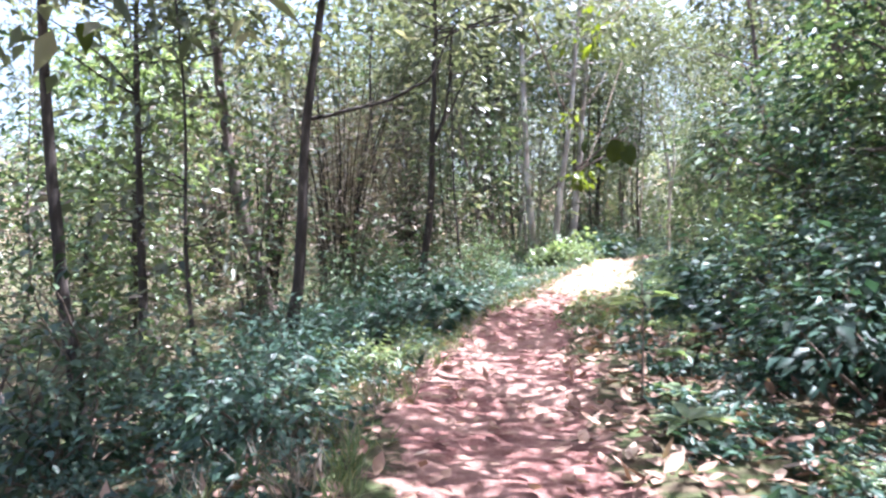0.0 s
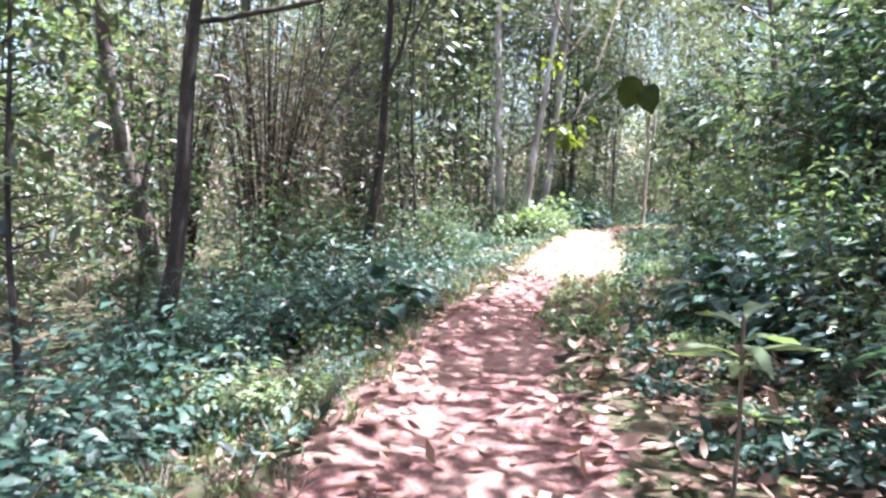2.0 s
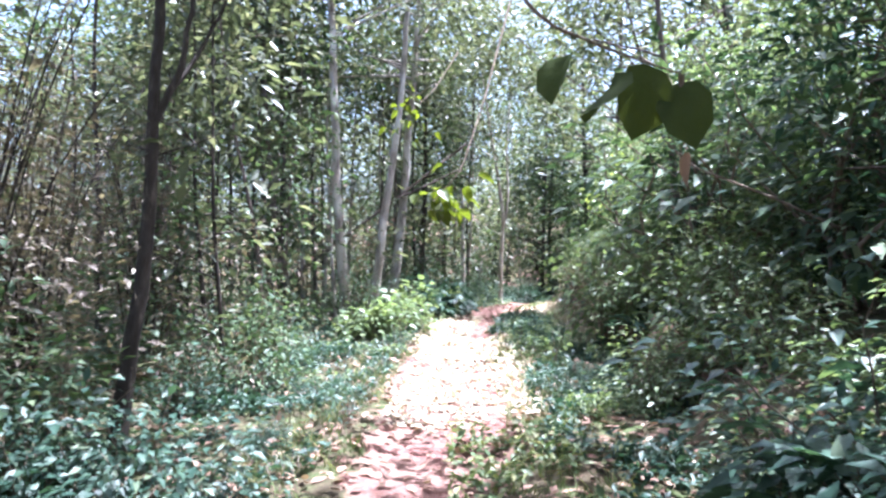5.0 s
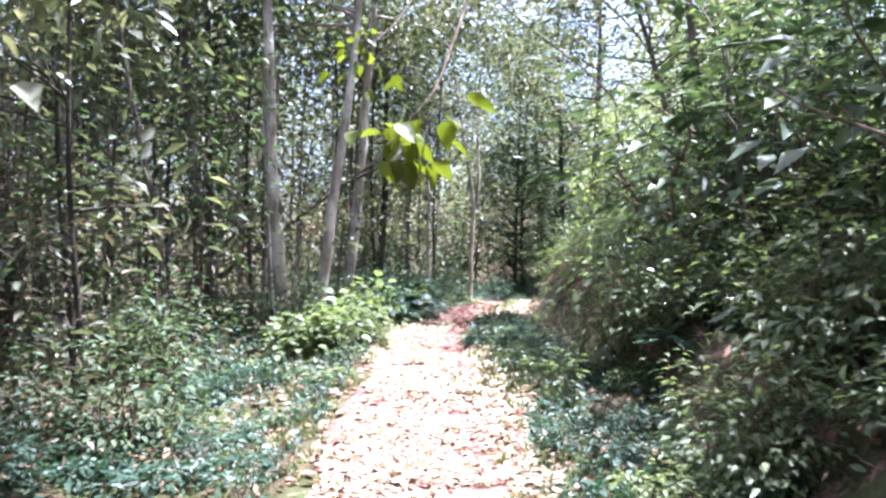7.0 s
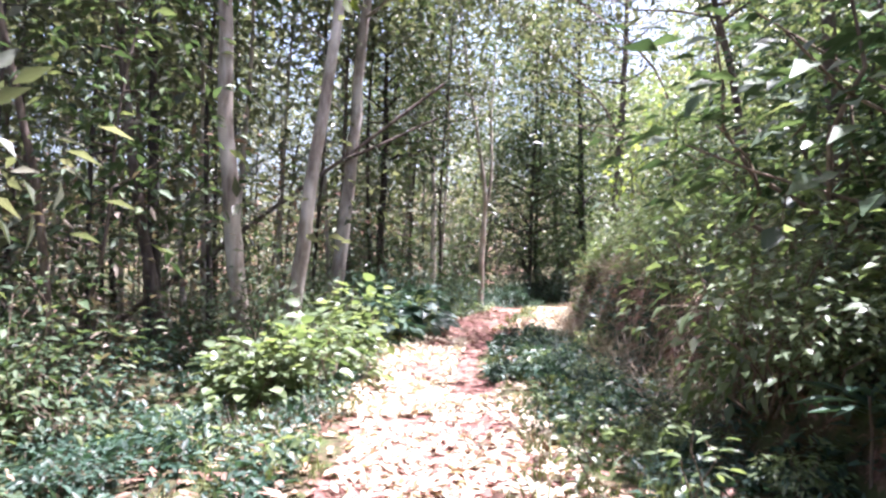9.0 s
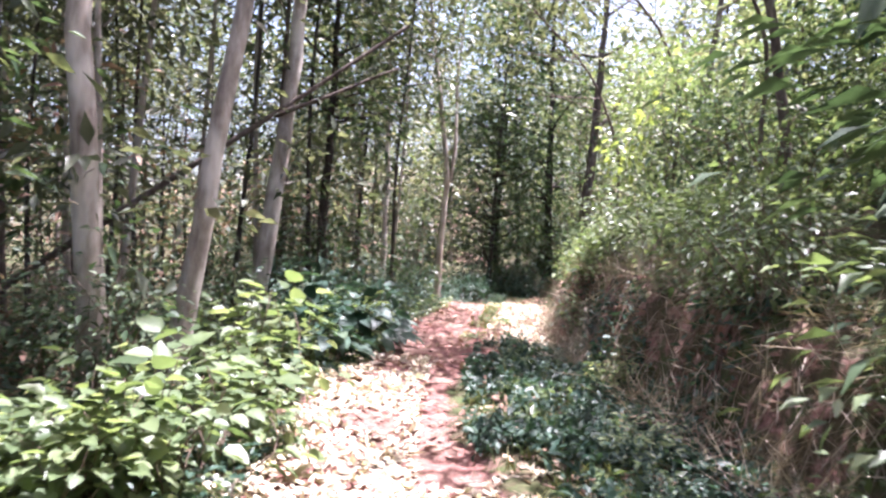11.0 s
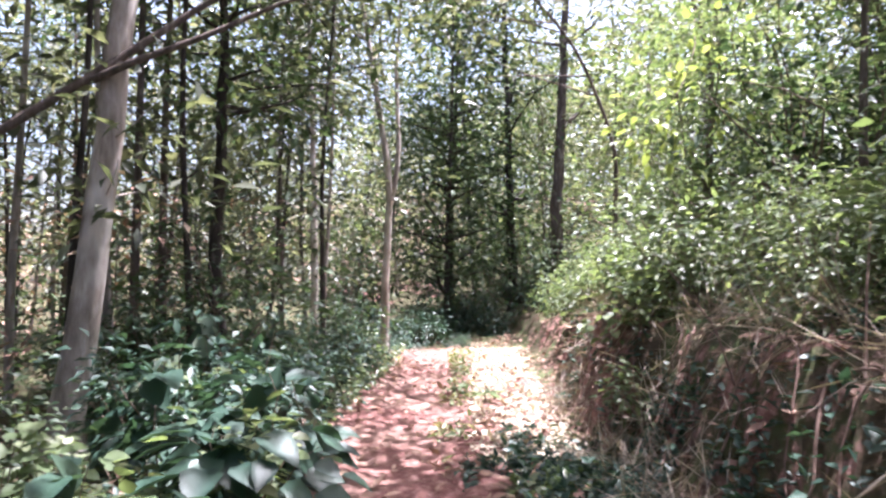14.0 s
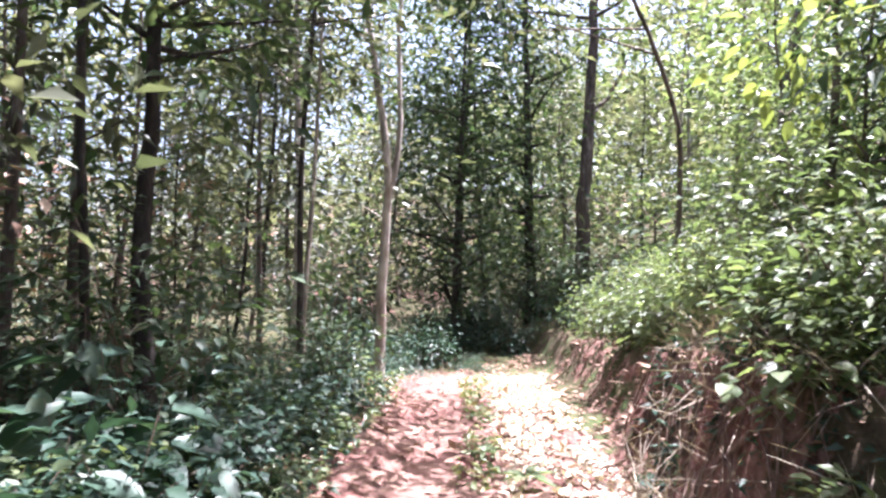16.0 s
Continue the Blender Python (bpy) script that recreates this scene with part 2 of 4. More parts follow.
def build_ground():
    ds = spaced(-900, 900, -4.0, 4.5, 0.09)
    ys = spaced(-900, 900, -1.0, 40.0, 0.11)
    D, Y = np.meshgrid(ds, ys)
    X = D + path_x(Y)
    Z = ground_z(X, Y)
    rough = (1 - smooth(np.abs(D), 3, 9)) * 0.026
    Z = Z + rough * (wave(X, Y, 9.0, 4.0) + wave(X, Y, 17.0, 1.0) * 0.6)
    face = smooth(D, bank_foot(Y) - 0.1, bank_foot(Y) + 0.2) * (1 - smooth(D, bank_foot(Y) + 0.7, bank_foot(Y) + 1.2))
    Z = Z + face * (0.07 * wave(X, Y, 5.3, 8.0) + 0.05 * wave(X * 1.6, Y, 11.0, 3.0) + 0.02 * np.random.default_rng(3).normal(size=Z.shape))
    ny, nx = D.shape
    i = np.arange(ny * nx).reshape(ny, nx)
    f = np.stack([i[:-1, :-1], i[:-1, 1:], i[1:, 1:], i[1:, :-1]], -1).reshape(-1, 4)
    me = mesh_of("ground", np.stack([X, Y, Z], -1), f, SOIL)
    foot = bank_foot(Y)
    jag = 0.16 * wave(X * 0.4, Y, 1.1, 3.0) + 0.12 * wave(X, Y, 3.1, 6.0)
    bare = smooth(D + jag - left_edge(Y), -0.22, 0.22) * (1 - smooth(D + jag - right_edge(Y), -0.25, 0.25))
    face = smooth(D, foot - 0.15, foot + 0.05) * (1 - smooth(D, foot + 0.6, foot + 1.0))
    bare = np.maximum(bare, face * (0.30 + 0.10 * smooth(Y, 18, 24) + 0.5 * smooth(Y, 27.5, 28.6) * (1 - smooth(Y, 31, 32.5))))
    bare = np.maximum(bare, 0.35 * smooth(np.hypot(X - 5, Y - 18), 40, 60))
    bare = bare * (1 - 0.7 * smooth(Y, 36, 40) * (Y < 55))
    a = me.attributes.new("bare", "FLOAT", "POINT")
    a.data.foreach_set("value", bare.astype(np.float32).ravel())
    return tagged(new("ground", me), "red earth footpath through brown forest mould with a cut bank", "ground", kind="structure")


build_ground()


# ---- makers ----
def part(name, me, parent, label=""):
    ob = new(name, me)
    ob.parent = parent
    return tagged(ob, label)


def unit(v):
    return v / np.maximum(np.linalg.norm(v, axis=-1, keepdims=True), 1e-9)


OVAL = np.array([(0, 0), (0.30, 0.36), (0.62, 0.40), (1.0, 0), (0.62, -0.40), (0.30, -0.36)])
ROUND = np.array([(-0.02, 0.0), (0.12, 0.34), (0.42, 0.5), (0.78, 0.40), (1.0, 0.0), (0.78, -0.40), (0.42, -0.5), (0.12, -0.34)])
HEART = np.array([(-0.06, 0.0), (0.0, 0.30), (0.28, 0.52), (0.66, 0.36), (1.0, 0.0), (0.66, -0.36), (0.28, -0.52), (0.0, -0.30)])


def leaves(p, way, up, length, wide, droop=0.15, outline=None, plain=False):
    """Corners and triangles of leaves folded along the midrib. Small ones are four triangles, larger ones take an outline."""
    n = len(p)
    way = unit(way)
    side = unit(np.cross(way, up))
    top = np.cross(side, way)
    L, W = np.broadcast_to(length, n)[:, None], np.broadcast_to(wide, n)[:, None]
    if plain:
        v = np.stack([p, p + way * L * 0.42 + side * W * 0.5 + top * W * 0.14, p + way * L - top * L * droop, p + way * L * 0.42 - side * W * 0.5 + top * W * 0.14], 1)
        f = np.array([(0, 1, 2), (0, 2, 3)])
    elif outline is None:
        v = np.stack([p, p + way * L * 0.45 + side * W * 0.5 + top * W * 0.14, p + way * L * 0.52 - top * L * 0.02,
                      p + way * L * 0.45 - side * W * 0.5 + top * W * 0.14, p + way * L - top * L * droop], 1)
        f = np.array([(0, 1, 2), (0, 2, 3), (2, 1, 4), (2, 4, 3)])
    else:
        k = len(outline)
        rim = [p + way * L * a + side * W * b + top * (W * abs(b) * 0.3 - L * droop * max(a, 0) ** 2) for a, b in outline]
        mids = [p + way * L * 0.28 - top * L * 0.03, p + way * L * 0.64 - top * L * droop * 0.55]
        v = np.stack(rim + mids, 1)
        h = k // 2
        f = []
        for j in range(k):
            a, b = j, (j + 1) % k
            x = 0.5 * (outline[a][0] + outline[b][0])
            f.append((a, b, k if x < 0.46 else k + 1))
        j1 = min(range(1, h), key=lambda q: abs(outline[q][0] - 0.46))
        f += [(k, j1, k + 1), (k, k + 1, k - j1)]
        f = np.array(f)
    m = v.shape[1]
    faces = (f[None] + np.arange(n)[:, None, None] * m).reshape(-1, 3)
    return v.reshape(-1, 3), faces


def rand_ways(n, flat=0.5, r=rng):
    v = r.normal(size=(n, 3))
    v[:, 2] *= flat
    return unit(v)


def ups(n, tilt=0.5, r=rng):
    v = r.normal(size=(n, 3)) * tilt
    v[:, 2] = np.abs(v[:, 2]) + 1
    return unit(v)


class Tubes:
    """Gathers tapered tubes (trunks, limbs, stems) into one mesh."""

    def __init__(self):
        self.v, self.f, self.n = [], [], 0

    def add(self, pts, radii, sides=8, lump=0.0):
        pts, radii = np.asarray(pts, float), np.asarray(radii, float)
        tan = unit(np.gradient(pts, axis=0))
        ref = np.array([0.31, 0.95, 0.05])
        a = unit(np.cross(tan, ref))
        b = np.cross(tan, a)
        th = np.linspace(0, 2 * np.pi, sides, endpoint=False)
        r = radii[:, None] * (1 + lump * wave(np.arange(len(pts))[:, None] * 1.3 + self.n * 0.01, th[None] * 1.0, 2.0, 0.7))
        ring = pts[:, None] + r[..., None] * (np.cos(th)[None, :, None] * a[:, None] + np.sin(th)[None, :, None] * b[:, None])
        k = len(pts)
        i = self.n + np.arange(k * sides).reshape(k, sides)
        j = np.roll(i, -1, 1)
        self.f.append(np.stack([i[:-1], j[:-1], j[1:], i[1:]], -1).reshape(-1, 4))
        self.v.append(ring.reshape(-1, 3))
        self.n += k * sides

    def mesh(self, name, mat):
        return mesh_of(name, np.concatenate(self.v), np.concatenate(self.f), mat)


def bent(p0, p1, n, sway, r=rng):
    """A run of points from p0 to p1 with a slow wander."""
    u = np.linspace(0, 1, n)[:, None]
    p0, p1 = np.asarray(p0, float), np.asarray(p1, float)
    a, b, c, d = r.normal(size=(4, 3)) * sway
    a[2] = b[2] = c[2] = d[2] = 0
    return p0 + (p1 - p0) * u + a * np.sin(np.pi * u) + b * np.sin(2 * np.pi * u) * 0.5 + c * np.sin(3 * np.pi * u) * 0.25 + d * np.sin(5 * np.pi * u) * 0.1


# where the sun comes down through gaps between the crowns: x, y, height, radius
CLEARINGS = [(3.2, 15.6, 0.3, 0.9), (3.6, 17.0, 0.3, 1.0), (4.0, 18.6, 0.4, 0.9), (4.4, 20.2, 0.5, 0.9), (4.8, 21.6, 0.5, 0.7), (4.4, 21.8, 0.6, 0.8), (4.8, 23.3, 0.6, 0.8), (5.3, 24.7, 0.6, 0.8), (3.8, 22.6, 1.0, 0.8), (4.2, 24.2, 1.0, 0.7),
             (9.4, 28.4, 0.7, 0.7), (10.0, 29.8, 0.7, 0.8), (10.8, 31.2, 0.7, 0.75), (11.6, 33.0, 0.6, 0.65), (12.5, 35.0, 0.6, 0.55), (13.4, 37.0, 0.6, 0.6),
             (0.7, 4.2, 0, 0.25), (0.6, 7.6, 0, 0.4), (0.2, 8.9, 0, 0.4),
             (10.9, 28.2, 3.0, 0.9), (-5.8, 14.3, 4.5, 1.8), (-7.8, 17.2, 4.5, 1.8), (8.4, 20.0, 3.2, 1.3), (5.6, 27.6, 0.8, 0.8), (6.0, 29.2, 0.8, 0.7), (-2.95, 13.2, 0.6, 0.5), (11.3, 29.3, 2.6, 1.2), (12.3, 30.5, 3.2, 1.5), (13.5, 32.0, 4.0, 1.8), (15.0, 34.0, 4.5, 2.0), (5.0, 9.0, 3.5, 1.1), (5.5, 11.5, 3.6, 1.1)]


def shades_clearing(x, y, z, r, heights=(-4, 0, 4)):
    for cx, cy, cz, cr in CLEARINGS:
        for h in heights:
            s = (z + h - cz) / SUN_TO.z
            if s > 0.8 and math.hypot(x - SUN_TO.x * s - cx, y - SUN_TO.y * s - cy) < r + cr:
                return True
    return False


def crown_leaves(centres, per, spread, length, r, flat=0.55, wide=0.42, tilt=0.6):
    n = len(centres) * per
    c = np.repeat(centres, per, 0)
    off = r.normal(size=(n, 3)) * np.array([spread, spread, spread * 0.62])
    L = length * r.uniform(0.6, 1.25, n)
    way = unit(off + r.normal(size=(n, 3)) * spread * 0.7) * np.array([1, 1, flat])
    way[:, 2] -= 0.15
    return leaves(c + off, way, ups(n, tilt, r), L, L * wide, plain=True)


def make_tree(name, seed, height, dia, crown_from, crown_r, clusters, per, leaf, bark, leaf_mat, low=0, lean=(0, 0), sway=0.12, spread=0.5, limb=True, line=(), limbs=(), foot=None):
    """A tree of its own shape: tapered trunk with limbs, and a crown of leaf clumps with gaps. low: leafy twigs on the bare stem."""
    r = np.random.default_rng(seed)
    root = new(name)
    tubes = Tubes()
    n = 22
    top = np.array([lean[0], lean[1], height])
    run = bent((0, 0, -0.25), top, n, sway, r)
    if line:
        pts = np.array([(0, 0, 0), *line], float)
        step = (pts[-1] - pts[-2]) / max(pts[-1][2] - pts[-2][2], 0.1)
        zs = np.linspace(-0.25, height, n)
        run = np.stack([np.interp(zs, pts[:, 2], pts[:, a]) + np.maximum(zs - pts[-1][2], 0) * step[a] * 0.7 for a in (0, 1)] + [zs], 1)
        run[1:-1, :2] = (run[:-2, :2] + run[1:-1, :2] * 2 + run[2:, :2]) / 4 + r.normal(size=(n - 2, 2)) * dia * 0.06
    u = np.linspace(0, 1, n)
    rad = dia / 2 * (1 - 0.82 * u ** 0.9) * (1 + 0.5 * np.exp(-u * height / 0.35))
    tubes.add(run, rad, 12 if line else 8, 0.05)
    cs = []
    for k in range(clusters):
        q = r.uniform(crown_from, 1.0)
        base = np.array([np.interp(q * 0.94, u, run[:, a]) for a in range(3)])
        ang = r.uniform(0, 2 * np.pi)
        reach = crown_r * np.sqrt(r.uniform(0.05, 1)) * (1 - 0.55 * max(0, (q - crown_from) / (1 - crown_from)) ** 2)
        tip = base + np.array([np.cos(ang) * reach, np.sin(ang) * reach, reach * r.uniform(0.0, 0.7)])
        if foot and shades_clearing(foot[0] + tip[0], foot[1] + tip[1], foot[2] + tip[2], 0.32, (0,)):
            continue
        cs.append(tip)
        if limb and k % 2 == 0:
            tubes.add(bent(base, tip, 4, 0.06 * reach, r), np.interp(q, u, rad) * np.linspace(0.5, 0.08, 4) + 0.004, 4)
    for k in range(low):
        q = r.uniform(0.12, crown_from)
        base = np.array([np.interp(q, u, run[:, a]) for a in range(3)])
        ang = r.uniform(0, 2 * np.pi)
        reach = r.uniform(0.3, 0.9)
        tip = base + np.array([np.cos(ang) * reach, np.sin(ang) * reach, reach * r.uniform(0.1, 0.7)])
        cs.append(tip)
        tubes.add(bent(base, tip, 5, 0.03, r), np.linspace(0.014, 0.004, 5), 4)
    part("trunk", tubes.mesh("trunk", bark), root)
    for pts, thick in limbs:
        lt = Tubes()
        pts = np.array(pts, float)
        q = np.linspace(0, len(pts) - 1, 12)
        lt.add(np.stack([np.interp(q, np.arange(len(pts)), pts[:, a]) for a in range(3)], 1) + r.normal(size=(12, 3)) * thick * 0.12, np.linspace(thick / 2, thick * 0.2, 12), 7, 0.06)
        cs.append(pts[-1])
        part("limb", lt.mesh("limb", bark), root)
    v, f = crown_leaves(np.array(cs), per, spread, leaf, r)
    part("crown", mesh_of("crown", v, f, leaf_mat), root)
    return root


def make_bush(name, seed, height, radius, stems, per, leaf, leaf_mat, wide=0.42, outline=None, bark=None, spread=0.2, droop=0.15, plain=False, split=False):
    """A bush: several stems from one foot, with leaves all along them."""
    r = np.random.default_rng(seed)
    root = new(name)
    tubes = Tubes()
    cs = []
    for k in range(stems):
        ang = r.uniform(0, 2 * np.pi)
        out = radius * np.sqrt(r.uniform(0.02, 1))
        tip = np.array([np.cos(ang) * out, np.sin(ang) * out, height * r.uniform(0.45, 1.05) * (1 - 0.45 * (out / radius) ** 2)])
        run = bent((np.cos(ang) * 0.06, np.sin(ang) * 0.06, -0.12), tip, 7, 0.10 * height, r)
        tubes.add(run, np.linspace(0.012, 0.003, 7) * (0.6 + height * 0.4), 4)
        if split:
            part("stem", tubes.mesh("stem", bark or TWIG), root)
            tubes = Tubes()
        for q in (0.35, 0.55, 0.75, 0.9, 1.0):
            cs.append(run[0] + [np.interp(q, np.linspace(0, 1, 7), run[:, a] - run[0, a]) for a in range(3)] + r.normal(size=3) * 0.08 * radius)
    if not split:
        tagged(part("stem", tubes.mesh("stem", bark or TWIG), root), kind="stuff")
    cs = np.array(cs)
    n = len(cs) * per
    c = np.repeat(cs, per, 0)
    off = r.normal(size=(n, 3)) * np.array([spread, spread, spread * 0.6])
    p = c + off
    p[:, 2] = np.maximum(p[:, 2], 0.03)
    L = leaf * r.uniform(0.55, 1.25, n)
    way = unit(off + (c - [0, 0, height * 0.4]) * 0.25 + r.normal(size=(n, 3)) * spread * 0.5)
    way[:, 2] = way[:, 2] * 0.5 - 0.15
    v, f = leaves(p, way, ups(n, 0.4, r), L, L * wide, droop, outline, plain)
    part("foliage", mesh_of("foliage", v, f, leaf_mat), root)
    return root


def put(proto, x, y, turn=0.0, size=1.0, tall=None, dz=0.0, tx=0.0, ty=0.0):
    """A copy of a plant, standing on the ground at x, y."""
    m = pose(x, y, float(ground_z(x, y)) + dz, tx, ty, turn) @ Matrix.Diagonal((size, size, tall or size, 1))
    return copy_thing(proto, m)


def first(proto, x, y, turn=0.0, size=1.0):
    proto.matrix_basis = pose(x, y, float(ground_z(x, y)), 0, 0, turn) @ Matrix.Diagonal((size, size, size, 1))
    return proto


# ---- trees beside the path, each in its own place ----
SHADE = "shade trees beside the path"


def own_tree(x, y, seed, height, dia, line=(), limbs=(), bark=BARK_PALE, leaf_mat=LEAF_CANOPY, crown_from=0.5, crown_r=2.3, clusters=46, per=34, low=3, label="", spread=0.55, lean=(0.2, 0.2)):
    t = make_tree("tree", seed, height, dia, crown_from, crown_r, clusters, per, 0.26, bark, leaf_mat, low, lean, 0.1, spread, True, line, limbs, (x, y, float(ground_z(x, y))))
    first(t, x, y)
    return tagged(t, label or "tall slender tree with pale grey mottled bark", "tree", SHADE)


own_tree(-2.9, 13.3, 11, 11.0, 0.27, [(-0.24, -0.05, 1.0), (-0.61, -0.15, 2.3), (-0.89, -0.23, 4.05), (-1.12, -0.29, 6.0)], bark=BARK_MID, label="leaning forest tree with a sunlit pale foot")
own_tree(-2.15, 10.3, 12, 9.0, 0.19, [(0.17, 0.03, 1.1), (0.23, 0.04, 2.35), (0.28, 0.05, 3.5), (0.55, 0.09, 5.4)],
         [([(0.28, 0.05, 3.35), (1.35, 0.17, 3.6), (2.0, 0.18, 3.95), (2.3, 0.2, 4.7)], 0.06)], BARK_DARK, crown_from=0.66, crown_r=3.2, clusters=84, low=0, label="dark-barked tree with one long bare side limb")
own_tree(-0.52, 15.9, 13, 9.5, 0.19, [(0.22, 0.02, 1.75), (0.30, 0.03, 3.4), (0.33, 0.04, 4.6)],
         [([(0.30, 0.03, 3.4), (0.54, 0.05, 3.95), (0.66, 0.05, 4.7), (0.7, 0.1, 6.0)], 0.09), ([(0.3, 0.03, 3.5), (0.75, 0.3, 4.3), (1.1, 0.5, 5.2)], 0.07)], BARK_DARK, crown_from=0.62, crown_r=3.0, clusters=76, low=1, label="dark-barked tree forking at twice head height")
own_tree(3.05, 24.5, 15, 14.0, 0.27, [(-0.13, -0.01, 0.9), (-0.27, -0.02, 2.3), (-0.38, -0.01, 4.2)])
own_tree(3.66, 25.34, 16, 13.0, 0.25, [(0.13, 0, 1.0), (0.27, -0.01, 2.0), (0.4, -0.02, 3.1), (0.62, -0.04, 5.0)])
own_tree(5.0, 29.6, 17, 14.0, 0.33, [(0.10, 0, 1.4), (0.34, -0.02, 3.6), (0.46, -0.03, 5.0)])
own_tree(1.98, 26.3, 18, 12.0, 0.2, [(-0.28, 0, 1.3), (-0.48, 0, 2.4), (-0.74, 0, 4.4), (-0.84, 0, 6.0)], bark=BARK_MID)
own_tree(1.12, 22.3, 181, 10.0, 0.1, [(-0.12, 0, 1.9), (-0.5, 0, 3.5), (-0.66, 0, 4.3)], crown_from=0.6, clusters=24, bark=BARK_MID, label="thin mottled grey tree on the lower slope")
own_tree(11.35, 38.0, 19, 13.0, 0.21, [(0.05, -0.02, 2.2), (0.14, -0.05, 3.5), (-0.01, 0, 5.0), (-0.3, 0.1, 6.5)],
         [([(0.14, -0.05, 3.4), (0.35, 0.0, 4.6), (0.3, 0.1, 6.8), (0.45, 0.1, 9.0)], 0.14)], label="double-stemmed slim tree with a pale sunlit foot", low=5)
own_tree(10.7, 41.4, 20, 13.0, 0.24, [(0.02, 0, 3.0), (-0.19, 0.05, 8.0)], label="slim pale tree at the bend of the path")
own_tree(18.8, 42.0, 21, 16.0, 0.46, [(0.0, 0, 2.5), (0.15, -0.1, 5.2), (0.25, -0.15, 9.0)], [([(0.1, 0, 5.3), (0.9, 0.1, 5.9), (1.6, 0.1, 7.2)], 0.18)], BARK_MID, label="stout brown tree on the upper bank", per=44)
own_tree(18.2, 43.6, 22, 15.0, 0.34, [(-0.1, 0.06, 3.0), (-0.22, 0.14, 7.5)], (), BARK_DARK, LEAF_DARK, 0.2, 2.2, 80, 46, label="ivy-clad dark tree on the upper bank")
own_tree(15.2, 42.6, 221, 13.0, 0.2, (), (), BARK_DARK, LEAF_DARK, 0.1, 2.0, 130, 40, 0, "dense dark green leafy tree at the bend of the path", 0.5)
own_tree(16.9, 45.5, 222, 14.0, 0.22, (), (), BARK_DARK, LEAF_DARK, 0.12, 2.1, 120, 40, 0, "dense dark green leafy tree at the bend of the path", 0.5)
own_tree(16.6, 33.9, 23, 13.0, 0.26, [(0.2, -0.2, 2.6), (0.55, -0.5, 6.0)], (), BARK_MID, label="brown slanting tree on the bank")
own_tree(7.1, 34.0, 24, 11.0, 0.26, [(-0.13, 0, 2.0), (-0.05, 0, 3.2), (-0.06, 0, 4.5)], (), BARK_DARK, LEAF_DARK, 0.3, 2.0, 56, 34, label="dark-trunked tree among the undergrowth", low=8)
own_tree(9.5, 36.6, 25, 13.0, 0.12, bark=BARK_DARK, label="thin dark woodland stem")
own_tree(6.35, 34.9, 28, 12.0, 0.17, bark=BARK_MID, label="slim brown woodland tree")
own_tree(5.75, 33.0, 29, 12.0, 0.15, bark=BARK_MID, label="slim brown woodland tree")
own_tree(10.6, 44.8, 30, 13.0, 0.16, bark=BARK_DARK, label="thin dark woodland stem")
own_tree(-3.2, 6.7, 261, 9.0, 0.14, [(-0.25, 0, 2.0), (-0.4, 0, 4.5)], (), BARK_DARK, crown_from=0.78, clusters=22, label="thin dark tree down the slope", low=1)
own_tree(-4.6, 11.5, 26, 9.0, 0.16, (), (), BARK_DARK, label="thin dark tree down the slope", low=6, lean=(0.3, 0.4))
own_tree(-6.0, 14.5, 27, 7.5, 0.18, (), (), BARK_DARK, LEAF_BRIGHT, 0.22, 1.7, 64, 40, 6, "sunlit light green leafy tree down the slope", 0.4, (-0.3, 0.4))
own_tree(-8.2, 17.5, 271, 7.0, 0.16, (), (), BARK_DARK, LEAF_BRIGHT, 0.2, 1.6, 60, 40, 6, "sunlit light green leafy tree down the slope", 0.4, (0.3, 0.2))


def leaning_pole():
    """A dead pole fallen against a standing trunk, forked at its upper end."""
    root = new("fallen_pole")
    main, fork = Tubes(), Tubes()
    g = float(ground_z(0.6, 29.9))
    main.add(bent((0.6, 29.95, g - 0.05), (7.2, 29.25, 5.75), 16, 0.05), np.linspace(0.065, 0.03, 16), 8, 0.08)
    fork.add(bent((5.15, 29.47, 4.02), (7.0, 28.95, 4.95), 8, 0.04), np.linspace(0.04, 0.018, 8), 7, 0.08)
    part("pole", main.mesh("pole", BARK_MID), root)
    part("fork", fork.mesh("fork", BARK_MID), root)
    tagged(root, "bare dead forked pole leaning against a pale trunk", "fallen pole")


leaning_pole()

